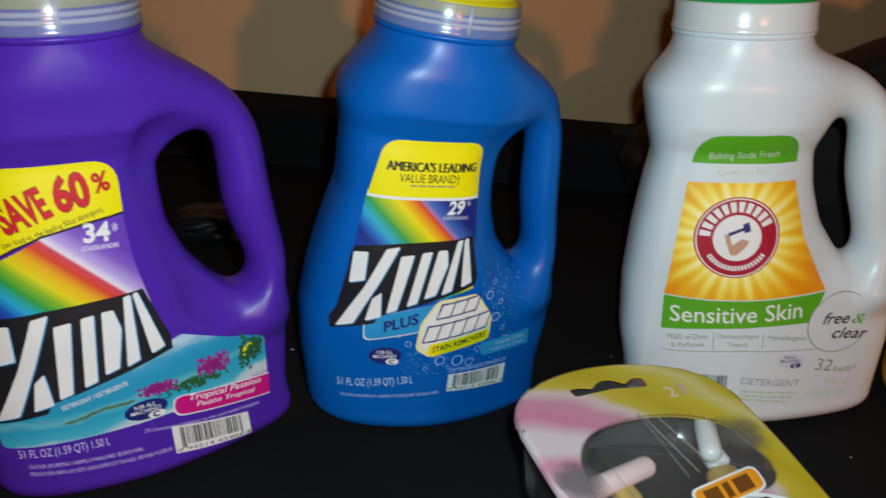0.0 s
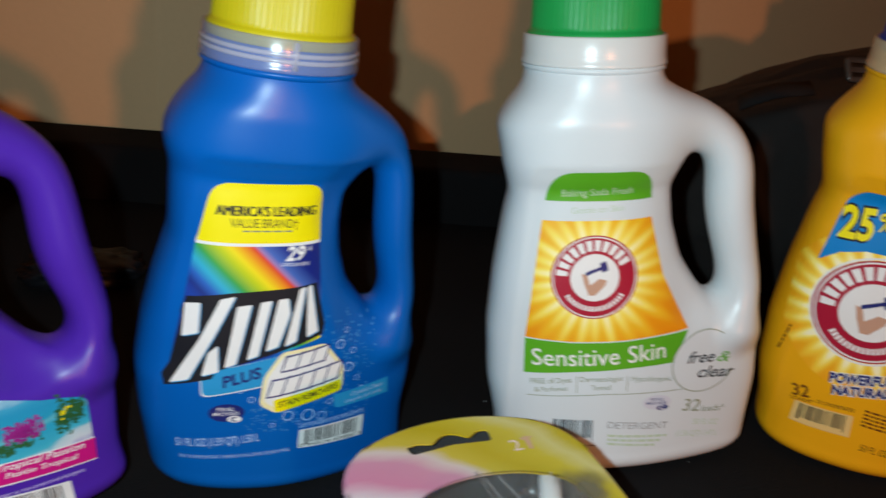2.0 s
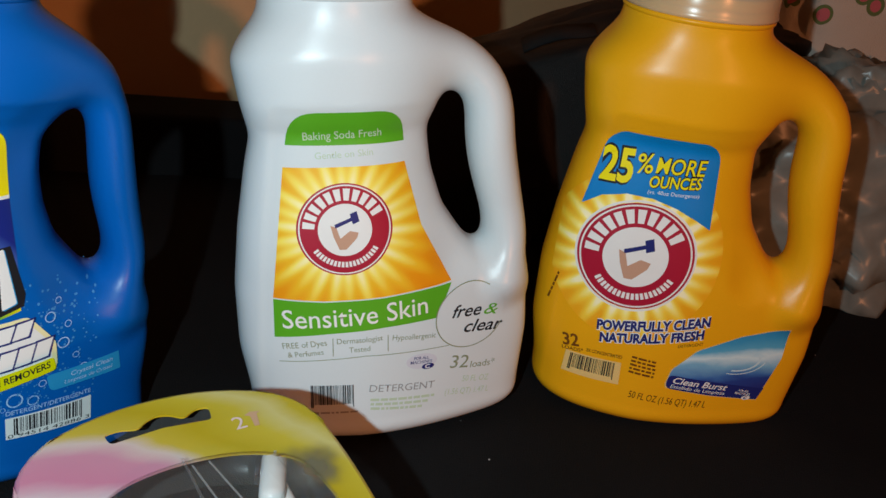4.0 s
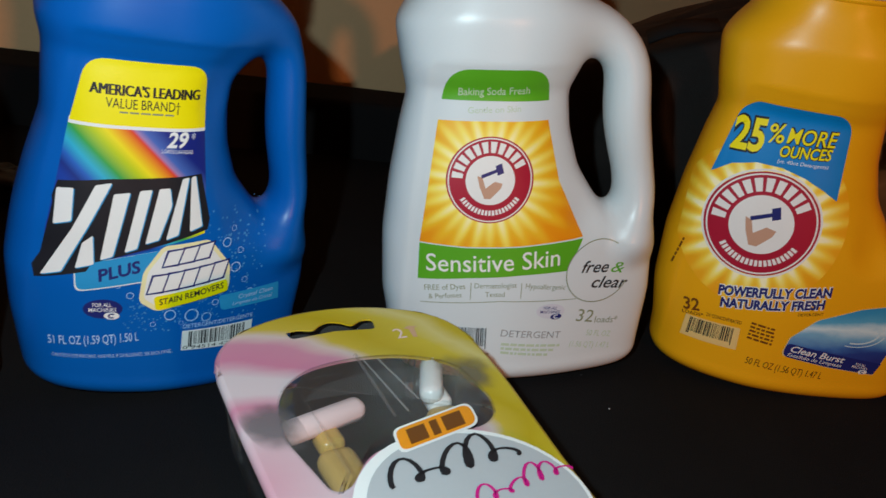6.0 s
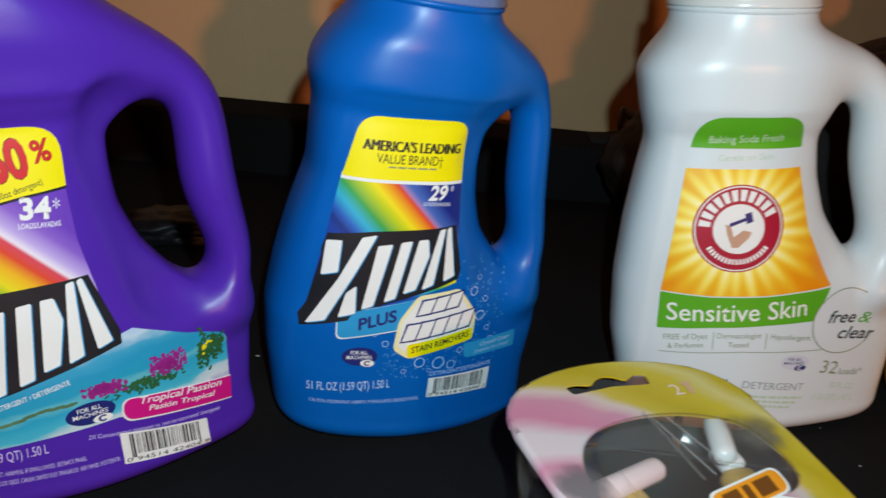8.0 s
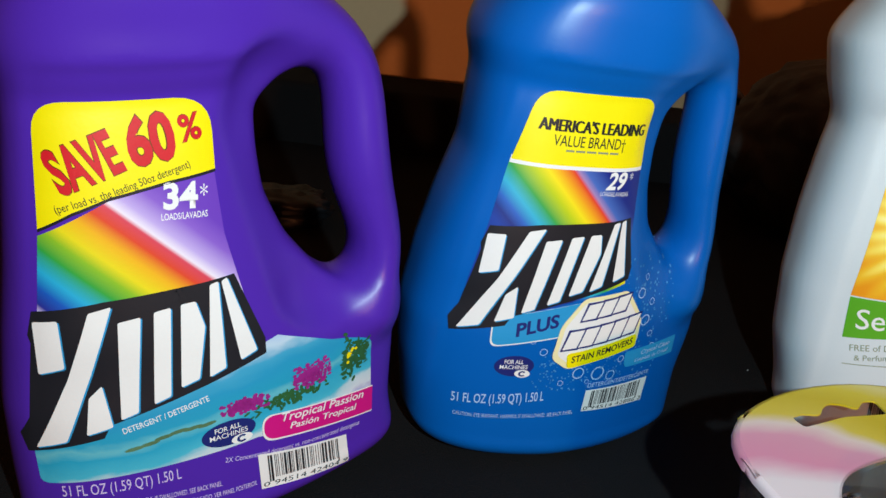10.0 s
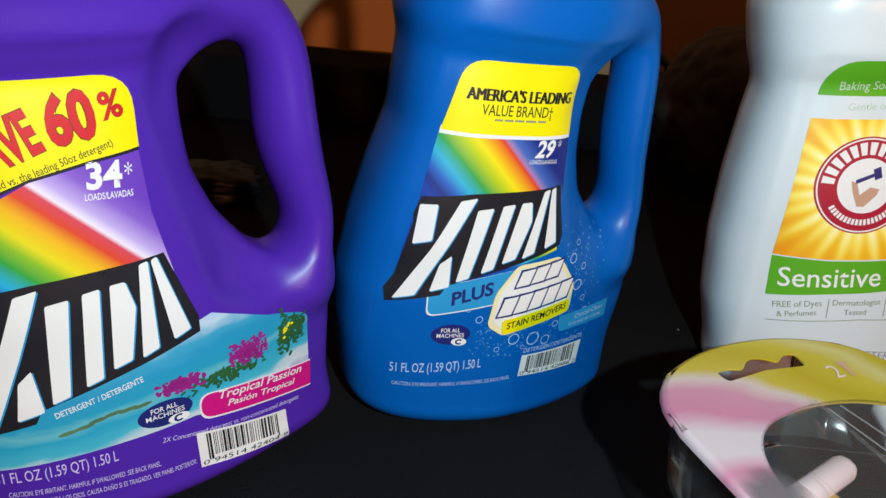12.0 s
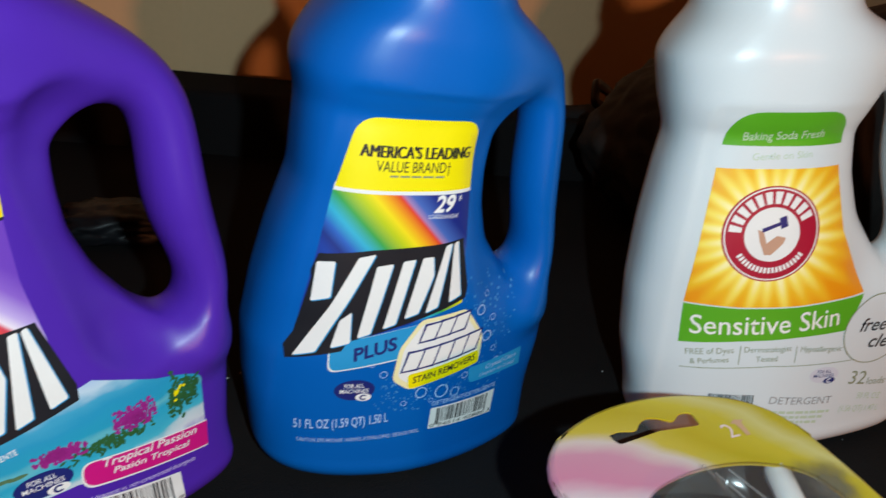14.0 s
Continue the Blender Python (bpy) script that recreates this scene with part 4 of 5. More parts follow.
pr.outlined("25", (-33.6, 143.0), (-16.5, 144.6), 17.0, INK_YELLOW, INK_BLACK, 2, 0.03, 0.05, 0.12)
pr.outlined("%", (-15.6, 150.2), (-7.6, 151.2), 10.0, INK_YELLOW, INK_BLACK, 2, 0.01, 0.045, 0.12)
pr.outlined("MORE", (-6.6, 151.6), (18.4, 153.2), 8.2, INK_YELLOW, INK_BLACK, 2, 0.008, 0.05, 0.15)
pr.outlined("OUNCES", (-8.2, 143.8), (17.8, 146.2), 6.0, INK_YELLOW, INK_BLACK, 2, 0.018, 0.055, 0.15)
pr.text("(vs. 40oz Detergents)", (-8.2, 140.4), (17.6, 141.6), 2.0, INK_WHITE, 2, 0.0, 0.1)
pr.hoop("device_halo", (-7, 104.8), 30.4, 31.6, INK_WHITE, 1)
ring_device(pr, (-7, 104.8), 30.4, 2, 8)
pr.outlined("POWERFULLY CLEAN", (-18.6, 58.4), (41.2, 70.4), 5.6, INK_NAVY, INK_WHITE, 2, 0.045, 0.06, 0.12)
pr.outlined("NATURALLY FRESH", (-15.8, 51.4), (39.6, 62.6), 5.4, INK_NAVY, INK_WHITE, 2, 0.045, 0.06, 0.12)
pr.text("DETERGENT", (26.5, 55.8), (40.0, 58.2), 1.9, INK_BROWN, 1)
pr.text("32", (-34.4, 41.8), (-25.6, 44.0), 7.6, INK_BROWN, 1, 0.02)
pr.text("LOADS*", (-34.6, 39.0), (-22.8, 41.0), 2.2, INK_BROWN, 1, 0.01)
pr.text("2X CONCENTRATED", (-21.4, 42.4), (-1.6, 43.4), 2.2, INK_BROWN, 1, 0.01)
pr.barcode([(-32.2, 39.2), (-1.4, 40.8), (-0.4, 26.4), (-32.8, 25.0)], INK_CREAM, 1)
for k in range(5):
    pr.fine_line((3.4, 45.6 - 2.4 * k), (17.5, 44.2 - 2.4 * k), 1.3, INK_BROWN, 1, 40 + k)
pr.text("50 FL OZ (1.56 QT) 1.47 L", (6.4, 19.8), (51, 16.4), 4.6, INK_BROWN, 1)
sail = [(25.0, 32.0), (26.4, 41.5), (38.0, 54.8), (60, 64.0), (86.5, 69.5), (87.2, 50), (80, 21.6), (52, 25.0), (26.0, 29.6)]
pr.shape("wave_edge", [(x * 1.012 - 0.8, z * 1.02 - 0.9) for x, z in sail], INK_CREAM, 1)
pr.shape("wave_panel", rounded(sail, [2, 2, 3, 0, 1, 0, 2, 0, 2]), WAVE, 2, longest=2.5)
for r, lo, hi, wide in ((11.0, 255, 385, 1.5), (15.0, 250, 350, 0.9)):
    pr.hoop("wave_curl", (63, 49), r, r + wide, ink("wave_foam_print", (0.55, 0.74, 0.82)), 2.5, (lo, hi), 36, squash=0.6)
pr.shape("scent_band", rounded([(25.4, 38.4), (25.6, 29.2), (80, 21.6), (82.5, 29.4), (60, 33.0)], [4, 3, 1, 0, 0]), INK_NAVY, 3)
pr.text("Clean Burst", (28.6, 33.0), (60.5, 28.6), 4.0, INK_WHITE, 4, 0.012, 0.2)
pr.text("Estallido de Limpieza", (28.0, 29.9), (60.0, 25.6), 2.2, INK_WHITE, 4, 0.0, 0.1)
pr.oval_badge((71, 26.5), 13, 7.5, -10, 4, mat=INK_NAVY)
pr.fine_line((-47.0, 66), (-43.6, 84), 1.0, INK_BROWN, 1, 77)


# ---- the razor pack, lying on a folded cloth ----
PACK_PRINT = ramp_ink("pack_print", [(0, (0.58, 0.30, 0.36)), (26, (0.60, 0.46, 0.49)), (40, (0.56, 0.22, 0.31)), (50, (0.62, 0.50, 0.52)), (62, (0.62, 0.51, 0.53)), (71, (0.56, 0.20, 0.30)), (82, (0.57, 0.24, 0.33)), (89, (0.62, 0.48, 0.44)), (94, (0.54, 0.40, 0.04)), (104, (0.48, 0.35, 0.008)), (116, (0.56, 0.44, 0.03)), (124, (0.62, 0.54, 0.20)), (131, (0.52, 0.40, 0.015)), (150, (0.54, 0.42, 0.02))], 0, 150, centre=(-62, -80), wobble=30, noise_scale=22, lying=True)
CLEAR = clear_plastic("clear_pack_plastic", (0.50, 0.47, 0.46), 0.18, 0.07, (0.95, 0.95, 0.95))
CREASE = clear_plastic("pack_crease", (0.6, 0.58, 0.58), 0.3, 0.22, (0.95, 0.95, 0.95))
RAZOR_PINK = material("pink_razor_plastic", (0.80, 0.60, 0.60), 0.35, vary=0.05)
RAZOR_WHITE = material("white_razor_plastic", (0.82, 0.80, 0.78), 0.35, vary=0.05)
RAZOR_GOLD = material("gold_razor_handle", (0.55, 0.33, 0.08), 0.35, vary=0.15)
FOLD = material("folded_black_cloth", (0.008, 0.0078, 0.0085), 0.85, 0.25, vary=0.4, scale=14, bump=0.5, fine=1200)

pack = empty("razor_pack", Matrix(((0.9223, -0.3800, 0.018, 0.0865), (0.3806, 0.9203, -0.068, 0.3444), (0.0092, 0.0696, 0.9975, 0.0773), (0, 0, 0, 1))))
pack.matrix_world = Matrix.LocRotScale(pack.matrix_world.translation, pack.matrix_world.to_quaternion(), None)
tagged(pack, "pink and yellow carded pack of two razors under clear plastic", "razor pack")


def pack_outline(grow, n=96):
    """The pack's rounded outline in mm, grown outward."""
    pts = rounded([(-60, -196), (-42, -200), (36, -200), (46, -192), (45, -110), (52, -34), (50.5, 2), (20, 20.5), (-26, 20.5), (-59, 2), (-59.5, -34), (-58, -100)], [8, 3, 3, 8, 20, 24, 18, 22, 22, 20, 24, 20])
    out = []
    m = len(pts)
    for i, p in enumerate(pts):
        t = Vector(pts[(i + 1) % m]) - Vector(pts[i - 1])
        nrm = Vector((t.y, -t.x)).normalized()
        out.append(tuple(Vector(p) + nrm * grow))
    return out


def window_outline(grow=0.0):
    pts = rounded([(-47, -60), (-44, -40), (-33, -24), (-6, -18.5), (20, -23), (35, -34), (38, -60), (30, -72), (-20, -74), (-34, -90), (-40, -90)], [6, 8, 12, 14, 12, 8, 8, 8, 8, 4, 4])
    c = Vector((-5, -50))
    return [tuple(c + (Vector(p) - c) * (1 + grow / 40)) for p in pts]


HANG = rounded([(-26.8, 6.0), (-25.8, 0.0), (-6, 2.2), (12.2, 0.4), (13.6, 8.2), (8.5, 8.8), (2.6, 5.0), (-1.5, 8.8), (-6.5, 10.2), (-11, 8.2), (-14.5, 4.8), (-21, 6.8)], [2, 2, 1, 2, 2, 2, 2, 2, 2, 2, 2, 2], 3)


def pierced_bm(outer, holes, z, thick):
    """A plate in mm with holes through it."""
    bm = bmesh.new()
    edges = []
    for ring in [outer] + holes:
        vs = [bm.verts.new((x / 1000, y / 1000, z / 1000)) for x, y in ring]
        edges += [bm.edges.new((vs[i], vs[(i + 1) % len(vs)])) for i in range(len(vs))]
    bmesh.ops.triangle_fill(bm, use_beauty=True, use_dissolve=False, edges=edges)
    for f in bm.faces:
        f.normal_update()
        if f.normal.z < 0:
            f.normal_flip()
    ret = bmesh.ops.extrude_face_region(bm, geom=bm.faces[:])
    bmesh.ops.translate(bm, verts=[g for g in ret["geom"] if isinstance(g, bmesh.types.BMVert)], vec=(0, 0, -thick / 1000))
    bmesh.ops.recalc_face_normals(bm, faces=bm.faces[:])
    return bm


def loft_bm(rings):
    """Rings of equal length of (x, y, z) in mm joined by quads."""
    bm = bmesh.new()
    loops = [[bm.verts.new((x / 1000, y / 1000, z / 1000)) for x, y, z in r] for r in rings]
    for a, b in zip(loops, loops[1:]):
        for i in range(len(a)):
            bm.faces.new((a[i], a[(i + 1) % len(a)], b[(i + 1) % len(a)], b[i]))
    return bm


def flat_film(name, pts, z, mat, label="", parent=None):
    bm = bmesh.new()
    f = bm.faces.new([bm.verts.new((x / 1000, y / 1000, z / 1000)) for x, y in pts])
    f.normal_update()
    if f.normal.z < 0:
        f.normal_flip()
    bmesh.ops.triangulate(bm, faces=bm.faces[:])
    return part(name, bm, mat, parent or pack, label, smooth=False)


def bar_bm(p0, p1, wide, tall, bevel, z):
    """A rounded bar from p0 to p1 in mm."""
    a, b = Vector((*p0, z)) / 1000, Vector((*p1, z)) / 1000
    long = (b - a).length
    bm = box_bm(-wide / 2000, 0, -tall / 2000, wide / 2000, long, tall / 2000, bevel / 1000, 3)
    ang = math.atan2(b.y - a.y, b.x - a.x) - math.pi / 2
    bmesh.ops.transform(bm, verts=bm.verts, matrix=Matrix.Translation(a) @ Matrix.Rotation(ang, 4, "Z"))
    return bm


card = part("card", pierced_bm(pack_outline(-1.0), [HANG, window_outline()], 0.0, 0.7), PACK_PRINT, pack, "pink and yellow printed card", smooth=False)
# the print runs over a rolled rim
part("rim", loft_bm([[(x, y, 0.0) for x, y in pack_outline(-1.0)], [(x, y, -0.4) for x, y in pack_outline(0.2)], [(x, y, -1.6) for x, y in pack_outline(1.0)], [(x, y, -3.2) for x, y in pack_outline(1.1)]]), PACK_PRINT, pack)
tray = [[(-5 + (x + 5) * k, -90 + (y + 90) * k) for x, y in pack_outline(1.0)] for k in (1.0, 0.955, 0.93, 0.90, 0.84)]
tray_bm = loft_bm([[(x, y, z) for x, y in r] for r, z in zip(tray, (-3.0, -4.0, -18.0, -32.0, -35.5))])
part("tray", tray_bm, CLEAR, pack, "clear plastic tray")
# clear dome over the window, with a pressed middle seam
win = window_outline(1.0)
dome = loft_bm([[(x, y, -0.2) for x, y in win], [(x, y, 1.6) for x, y in window_outline(-1.0)], [(x, y, 3.0) for x, y in window_outline(-5.0)]])
part("dome", dome, CLEAR, pack, "clear plastic window edge")
cap_bm = bmesh.new()
cap_bm.faces.new([cap_bm.verts.new((x / 1000, y / 1000, 0.0030)) for x, y in window_outline(-5.0)]).normal_update()
if cap_bm.faces[:][0].normal.z < 0:
    cap_bm.faces[:][0].normal_flip()
bmesh.ops.triangulate(cap_bm, faces=cap_bm.faces[:])
part("window", cap_bm, CLEAR, pack, "clear plastic window", smooth=False)
for x0, y0, x1, y1 in ((-4, -25, 0, -60), (2, -25, 7, -54)):
    part("crease", bar_bm((x0, y0), (x1, y1), 0.7, 0.3, 0.1, 3.0), CREASE, pack)
part("seam", box_bm(-0.0068, -0.062, 0.0029, -0.0058, -0.021, 0.0040, 0.0002), CLEAR, pack)
flat_film("smoky_patch", ellipse((36, -39), 15, 20, 28, 15), 0.35, fade_film("smoky_fade_east", (0.16, 0.15, 0.12), (0.036, -0.039, 0.0), 0.018), "smoky faded print")
flat_film("smoky_patch", ellipse((-49, -52), 10, 20, 28, 12), 0.35, fade_film("smoky_fade_west", (0.16, 0.14, 0.15), (-0.049, -0.052, 0.0), 0.018))


for head, foot, mat in ((((-46, -53), (-11, -44)), (-22, -150), RAZOR_PINK), (((29, -22), (17, -47)), (16, -150), RAZOR_WHITE)):
    (x0, y0), (x1, y1) = head
    part("razor_head", bar_bm((x0, y0), (x1, y1), 9.5, 9.0, 4.2, -4.5), mat, pack, "rounded plain razor head seen from its back")
    cx, cy = (x0 + x1) / 2, (y0 + y1) / 2
    part("razor_neck", bar_bm((cx, cy), (cx + (foot[0] - cx) * 0.12, cy + (foot[1] - cy) * 0.12), 10, 8, 3, -9), RAZOR_GOLD if mat is RAZOR_PINK else mat, pack)
    part("razor_handle", bar_bm((cx + (foot[0] - cx) * 0.1, cy + (foot[1] - cy) * 0.1), foot, 15, 10, 4.6, -12), RAZOR_GOLD, pack, "golden tan razor handle")

flat_film("pale_disc", ellipse((3, -112), 38, 36, 48), 3.3, ink("pale_pack_print", (0.46, 0.48, 0.50)), "pale printed disc")
flat_film("disc_edge", ellipse((1.5, -112), 41, 39, 48), 3.15, INK_WHITE)
flat_film("badge_border", rounded([(-13.2, -82.4), (22.8, -74.6), (24.8, -61.2), (-11.0, -69.1)], [4, 5, 5, 4]), 3.6, INK_WHITE, "white badge border")
flat_film("badge", rounded([(-12.0, -81.1), (21.9, -73.8), (23.6, -62.6), (-10.2, -70.1)], [3.5, 4.5, 4.5, 3.5]), 3.8, INK_ORANGE, "orange badge with plain dark blocks")
for a, w in ((-7.5, 8.0), (2.6, 3.4), (8.2, 8.8)):
    flat_film("badge_block", [(a, -77.2 + 0.215 * a), (a + w, -77.2 + 0.215 * (a + w)), (a + w + 1.2, -69.4 + 0.215 * (a + w)), (a + 1.2, -69.4 + 0.215 * a)], 4.0, INK_BROWN)


def scribble(name, x0, x1, y0, y1, tall, waves, thick, z, mat):
    """A sinuous pen line that leans to the right."""
    mid, n = [], 14 * waves
    for i in range(n + 1):
        s = i / n
        a = 2 * math.pi * waves * s
        k = 0.62 + 0.38 * math.cos(2 * math.pi * s * 1.5 + 0.4)
        h = tall * k * (0.5 - 0.5 * math.cos(a))
        mid.append(Vector((x0 + (x1 - x0) * s + 0.34 * h - 0.18 * tall * math.sin(a), y0 + (y1 - y0) * s + h)))
    bm = bmesh.new()
    left, right = [], []
    for i, p in enumerate(mid):
        t = (mid[min(i + 1, n)] - mid[max(i - 1, 0)]).normalized()
        w = thick * (0.45 + 0.55 * abs(t.y))
        nrm = Vector((-t.y, t.x)) * w / 2
        left.append(bm.verts.new(((p + nrm).x / 1000, (p + nrm).y / 1000, z / 1000)))
        right.append(bm.verts.new(((p - nrm).x / 1000, (p - nrm).y / 1000, z / 1000)))
    for i in range(n):
        bm.faces.new((right[i], right[i + 1], left[i + 1], left[i]))
    return part(name, bm, mat, pack, smooth=False)


scribble("pen_line", -22, 27, -97, -94, 17, 5, 2.0, 3.7, INK_BLACK)
scribble("pen_line", 2, 42, -112, -106, 10, 6, 1.3, 3.7, INK_PINK)


def pack_text(body, x, y, tall, mat):
    cu = bpy.data.curves.new("lettering", "FONT")
    cu.body, cu.resolution_u = body, 3
    ob = bpy.data.objects.new("lettering", cu)
    scene.collection.objects.link(ob)
    deps = bpy.context.evaluated_depsgraph_get()
    deps.update()
    me = bpy.data.meshes.new_from_object(ob.evaluated_get(deps))
    bpy.data.objects.remove(ob)
    bpy.data.curves.remove(cu)
    me.transform(Matrix.Translation((x / 1000, y / 1000, 0.0003)) @ Matrix.Scale(tall / 700, 4))
    me.materials.clear()
    me.materials.append(mat)
    t = new("lettering", me)
    t.parent = pack
    return t


pack_text("2", 18.0, -9.5, 7.5, RAZOR_PINK)
flat_film("razor_mark", [(25.5, -10.0), (27.5, -10.0), (29.0, -3.0), (31.0, -2.0), (27.0, -1.0), (24.0, -2.4), (26.0, -3.6)], 0.3, ink("faint_pink_print", (0.60, 0.36, 0.22)))


def folded_cloth():
    """A cloth folded into a soft stack."""
    bm = box_bm(-0.052, -0.19, 0.0, 0.046, -0.035, 0.0305, 0.009, 4)
    bmesh.ops.subdivide_edges(bm, edges=bm.edges[:], cuts=2, use_grid_fill=True)
    for v in bm.verts:
        v.co.z += 0.0012 * noise.noise(v.co * 35)
        v.co.x += 0.003 * noise.noise(v.co * 22 + Vector((5, 0, 0)))
    ob = empty("folded_cloth", pose(0.0865, 0.3444, 0.0, 0, 0, 22.4))
    tagged(ob, "folded black cloth propping the razor pack", "cloth")
    part("fold", bm, FOLD, ob)
    return ob


folded_cloth()


# ---- things behind the jugs ----
NYLON = material("black_nylon", (0.0085, 0.0068, 0.0062), 0.6, 0.4, vary=0.4, scale=20, bump=0.5, fine=1500)
WEBBING = material("black_webbing", (0.010, 0.010, 0.011), 0.7, 0.3, vary=0.3, bump=0.6, fine=1800)
BUCKLE = material("black_buckle_plastic", (0.02, 0.02, 0.021), 0.35, 0.5, vary=0.1)
BUCKLE_PALE = material("grey_buckle_plastic", (0.05, 0.045, 0.04), 0.35, 0.5, vary=0.1)
FILM_GREY = material("grey_plastic_film", (0.20, 0.21, 0.19), 0.35, 0.5, vary=0.35, scale=16, bump=0.25, fine=60)
LINT = material("white_lint", (0.45, 0.45, 0.46), 0.9, 0.1)


def lump_bm(size, seed, rough, folds, flat=0.75, cuts=5):
    """A soft filled shape that sits on z = 0: rounded, flattened under, with folds."""
    bm = bmesh.new()
    bmesh.ops.create_icosphere(bm, subdivisions=cuts, radius=1)
    off = Vector((seed * 3.7, seed * 1.3, seed * 2.1))
    for v in bm.verts:
        n = v.co.copy()
        k = max(abs(n.x), abs(n.y), abs(n.z))
        p = n.lerp(n / k, 0.45)
        r = 1 + rough * noise.noise(n * 1.6 + off) + folds * (abs(noise.noise(n * 4.2 + off)) - 0.25) + folds * 0.4 * noise.noise(n * 11 + off)
        p = p * r
        p.z = max(p.z, -flat)
        v.co = Vector((p.x * size[0], p.y * size[1], (p.z + flat) * size[2] / (1 + flat)))
    return bm


def ribbon_bm(path, wide, thick, across):
    """A strap along a path of points, wide in the direction across."""
    bm = bmesh.new()
    across = Vector(across).normalized()
    rings = []
    for i, p in enumerate(path):
        p = Vector(p)
        t = (Vector(path[min(i + 1, len(path) - 1)]) - Vector(path[max(i - 1, 0)])).normalized()
        up = t.cross(across).normalized() * thick / 2
        s = across * wide / 2
        rings.append([bm.verts.new(p + q) for q in (-s - up, s - up, s + up, -s + up)])
    for a, b in zip(rings, rings[1:]):
        for i in range(4):
            bm.faces.new((a[i], a[(i + 1) % 4], b[(i + 1) % 4], b[i]))
    bm.faces.new(rings[0])
    bm.faces.new(rings[-1][::-1])
    bmesh.ops.recalc_face_normals(bm, faces=bm.faces[:])
    return bm


def frame_bm(w, h, bar, thick, middle=True):
    """A flat buckle frame with an optional middle bar."""
    holes = [[(-w / 2 + bar, -h / 2 + bar), (w / 2 - bar, -h / 2 + bar), (w / 2 - bar, -bar / 2), (-w / 2 + bar, -bar / 2)], [(-w / 2 + bar, bar / 2), (w / 2 - bar, bar / 2), (w / 2 - bar, h / 2 - bar), (-w / 2 + bar, h / 2 - bar)]]
    if not middle:
        holes = [[(-w / 2 + bar, -h / 2 + bar), (w / 2 - bar, -h / 2 + bar), (w / 2 - bar, h / 2 - bar), (-w / 2 + bar, h / 2 - bar)]]
    return pierced_bm(rounded([(-w / 2, -h / 2), (w / 2, -h / 2), (w / 2, h / 2), (-w / 2, h / 2)], [bar] * 4, 3), holes, 0, thick)


def black_bag():
    """A soft black bag slumped against the wall, rising to the east, with straps and buckles."""
    ob = empty("shoulder_bag", pose(0.39, 0.765, 0.006))
    tagged(ob, "soft black nylon bag with straps and plastic buckles", "bag")
    bm = lump_bm((0.24, 0.085, 0.26), 4, 0.06, 0.045)
    for v in bm.verts:
        k = ease(-0.24, 0.16, v.co.x)
        v.co.z *= 0.52 + 0.34 * k
        v.co.y += 0.02
    part("bag_body", bm, NYLON, ob)
    path = [(-0.075 + 0.012 * i, -0.045 - 0.004 * math.sin(i), 0.166 + 0.0042 * i + 0.004 * math.sin(i * 0.9)) for i in range(6)]
    part("strap", ribbon_bm(path, 0.020, 0.002, (0.1, 0.9, 0.35)), WEBBING, ob, "loose black strap end")
    for x, z in ((0.010, 0.203), (0.036, 0.204)):
        b = part("buckle", frame_bm(24, 20, 4, 3), BUCKLE_PALE, ob, "grey ladder buckle")
        b.matrix_local = pose(x, -0.062, z, 62, 0, 12)
    return ob


black_bag()


def ledge_buckle():
    """A black side-release buckle on a short strap, lying on the ledge's edge."""
    ob = empty("strap_buckle", pose(0.182, 0.90, 0.0575, 0, 0, 20))
    tagged(ob, "black plastic buckle on a short webbing strap", "buckle")
    part("strap", ribbon_bm([(-0.035, 0.012, 0.002), (-0.015, 0.008, 0.003), (0.004, 0.004, 0.006), (0.022, 0.0, 0.010), (0.05, 0.01, 0.018), (0.08, 0.03, 0.012)], 0.02, 0.002, (0, 0.9, 0.4)), WEBBING, ob)
    b = part("buckle_frame", frame_bm(36, 30, 9.5, 4, False), BUCKLE, ob)
    b.matrix_local = pose(0.003, -0.003, 0.021, 65, 28, 15)
    c = part("buckle_prong", bar_bm((0, 0), (0, 16), 8, 3, 1, 0), BUCKLE, ob)
    c.matrix_local = pose(0.008, -0.004, 0.010, 60, 40, -30)
    return ob


ledge_buckle()


def bin_bag():
    """A low crumpled black bag with a glossy skin."""
    ob = empty("black_plastic_bag", pose(-0.205, 0.665, 0.0, 0, 0, 15))
    tagged(ob, "low crumpled glossy black plastic bag on the cloth", "plastic bag")
    part("bag_film", lump_bm((0.045, 0.024, 0.022), 15, 0.10, 0.30, cuts=4), material("glossy_black_film", (0.008, 0.008, 0.010), 0.42, 0.22, vary=0.2, bump=0.05, fine=60), ob)
    return ob


bin_bag()


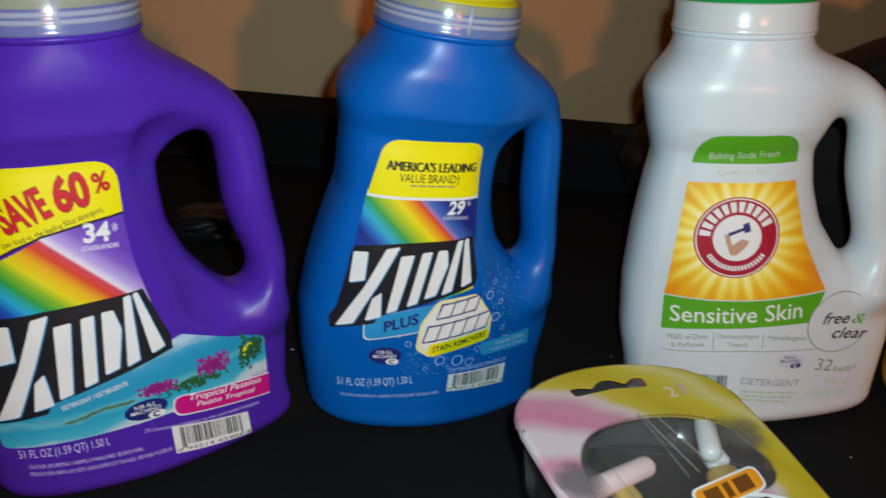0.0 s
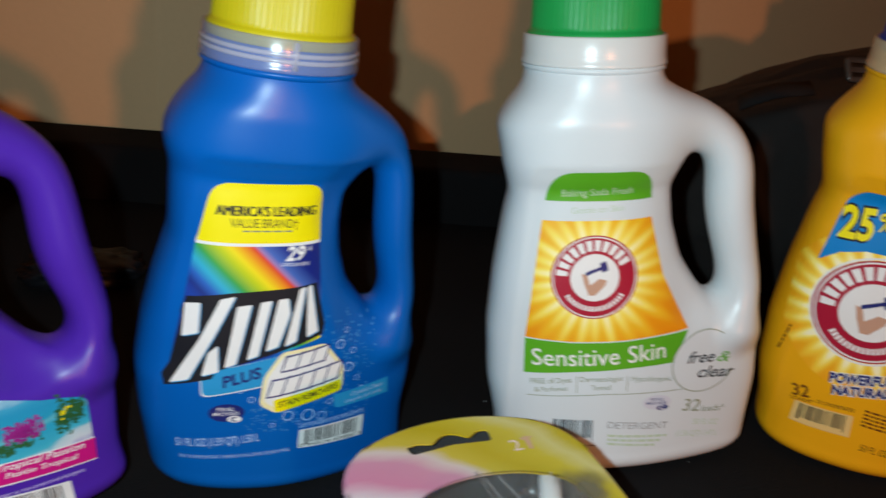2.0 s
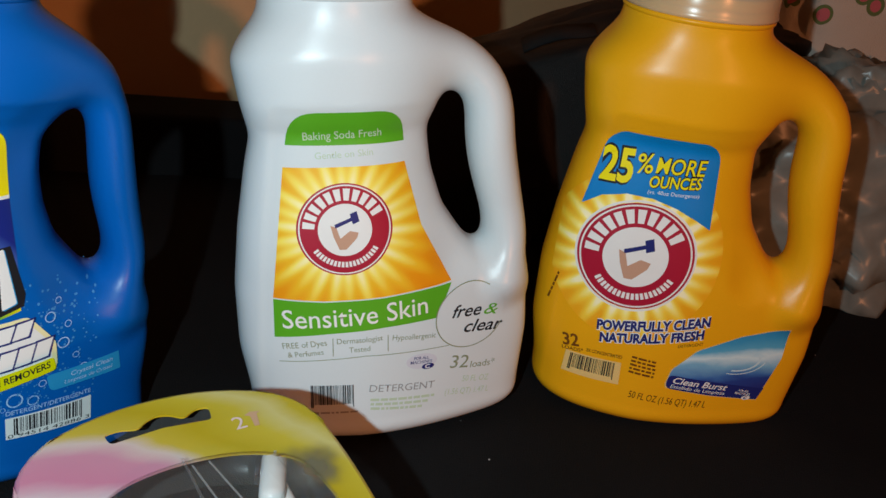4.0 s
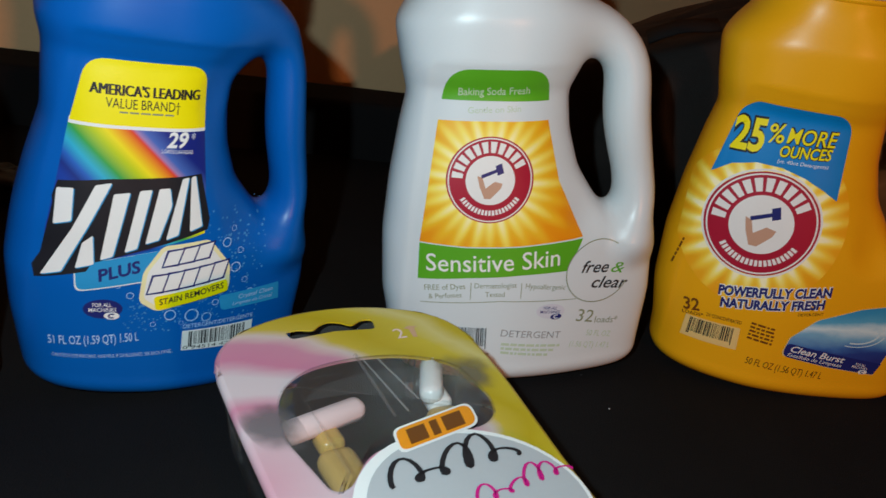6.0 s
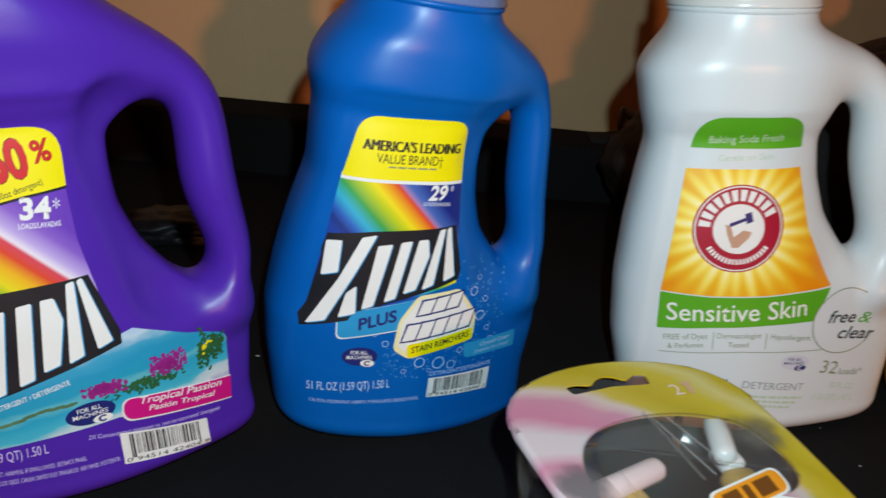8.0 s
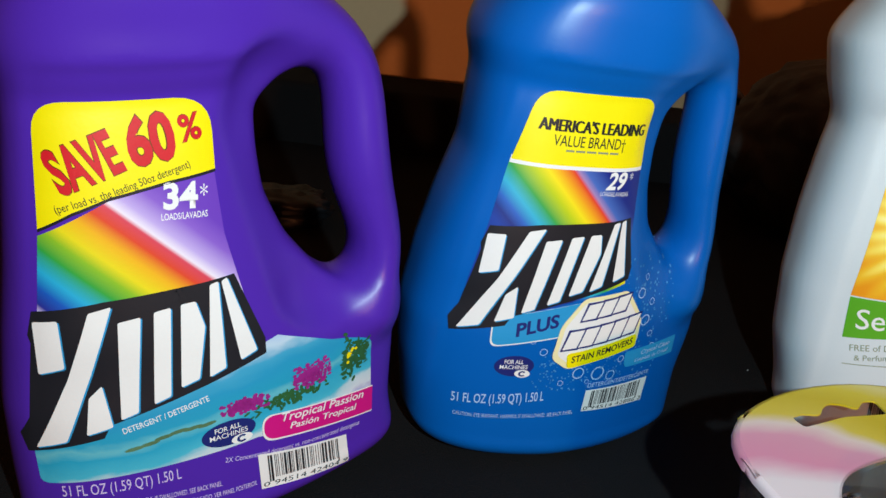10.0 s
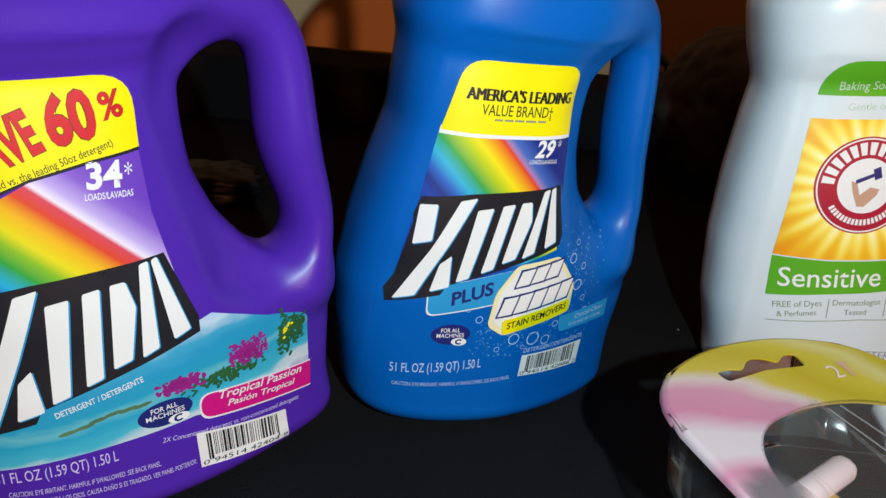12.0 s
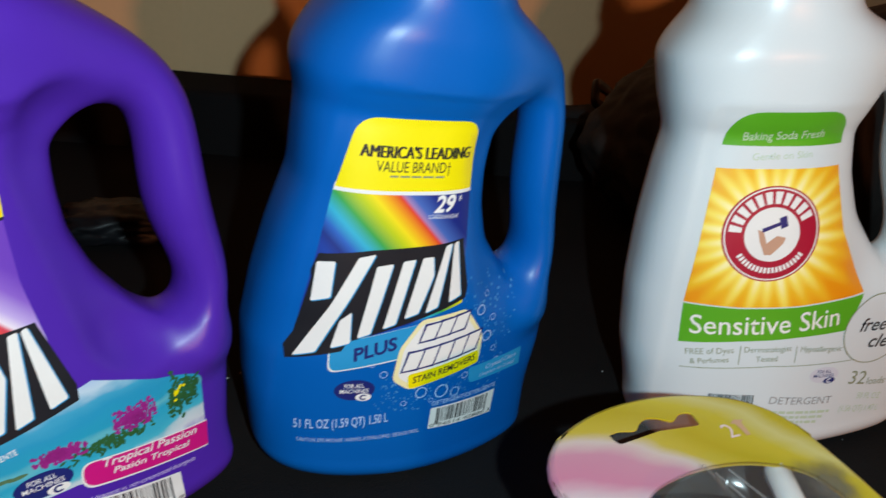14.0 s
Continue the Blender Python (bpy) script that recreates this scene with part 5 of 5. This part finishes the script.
def film_bag():
    """A crumpled grey plastic bag with sharp folds."""
    ob = empty("plastic_bag", pose(0.60, 0.66, 0.008))
    tagged(ob, "crumpled translucent grey plastic bag full of things", "plastic bag")
    bm = lump_bm((0.15, 0.085, 0.175), 9, 0.10, 0.34, cuts=5)
    part("bag_film", bm, FILM_GREY, ob)
    neck = lump_bm((0.05, 0.04, 0.05), 12, 0.2, 0.5, cuts=4)
    n = part("bag_knot", neck, FILM_GREY, ob)
    n.matrix_local = pose(-0.02, 0.0, 0.135, 10, 15, 0)
    return ob


film_bag()


def flowered_cloth():
    """A heap of pale cloth with rows of pink and green blots and dark leaves."""
    m = material("flowered_cloth", (0.42, 0.36, 0.30), 0.85, 0.2, vary=0.15, bump=0.4, fine=900)
    nt = m.node_tree
    co = nt.nodes.new("ShaderNodeTexCoord")
    vo = nt.nodes.new("ShaderNodeTexVoronoi")
    vo.inputs["Scale"].default_value = 34
    nt.links.new(co.outputs["Object"], vo.inputs["Vector"])
    cr = nt.nodes.new("ShaderNodeValToRGB")
    cr.color_ramp.interpolation = "CONSTANT"
    el = cr.color_ramp.elements
    el[0].position, el[0].color = 0.0, (0.42, 0.10, 0.12, 1)
    el[1].position, el[1].color = 0.20, (0.10, 0.14, 0.05, 1)
    e = el.new(0.30)
    e.color = (0.45, 0.40, 0.34, 1)
    nt.links.new(vo.outputs["Distance"], cr.inputs[0])
    b = nt.nodes["Principled BSDF"]
    for l in list(b.inputs["Base Color"].links):
        nt.links.remove(l)
    nt.links.new(cr.outputs[0], b.inputs["Base Color"])
    ob = empty("flowered_cloth", pose(0.74, 0.80, 0.0))
    tagged(ob, "heap of pale cloth printed with pink and green flowers", "cloth")
    part("crumpled_cloth", lump_bm((0.21, 0.10, 0.30), 21, 0.10, 0.16), m, ob)
    return ob


flowered_cloth()

# crumbs of lint on the black cloth
rnd = random.Random(31)
bm = bmesh.new()
for _ in range(26):
    x, y = rnd.uniform(-0.2, 0.5), rnd.uniform(0.2, 0.6)
    r = rnd.uniform(0.0003, 0.0009)
    q = bmesh.ops.create_icosphere(bm, subdivisions=1, radius=r)
    bmesh.ops.transform(bm, verts=q["verts"], matrix=Matrix.Translation((x, y, cover_height(x, y) + r * 0.3)) @ Matrix.Diagonal((rnd.uniform(0.6, 2.4), 1, 0.5, 1)))
tagged(new("lint", finish(bm, "lint", LINT)), "tiny pale specks of lint on the black cloth", "lint", kind="stuff")
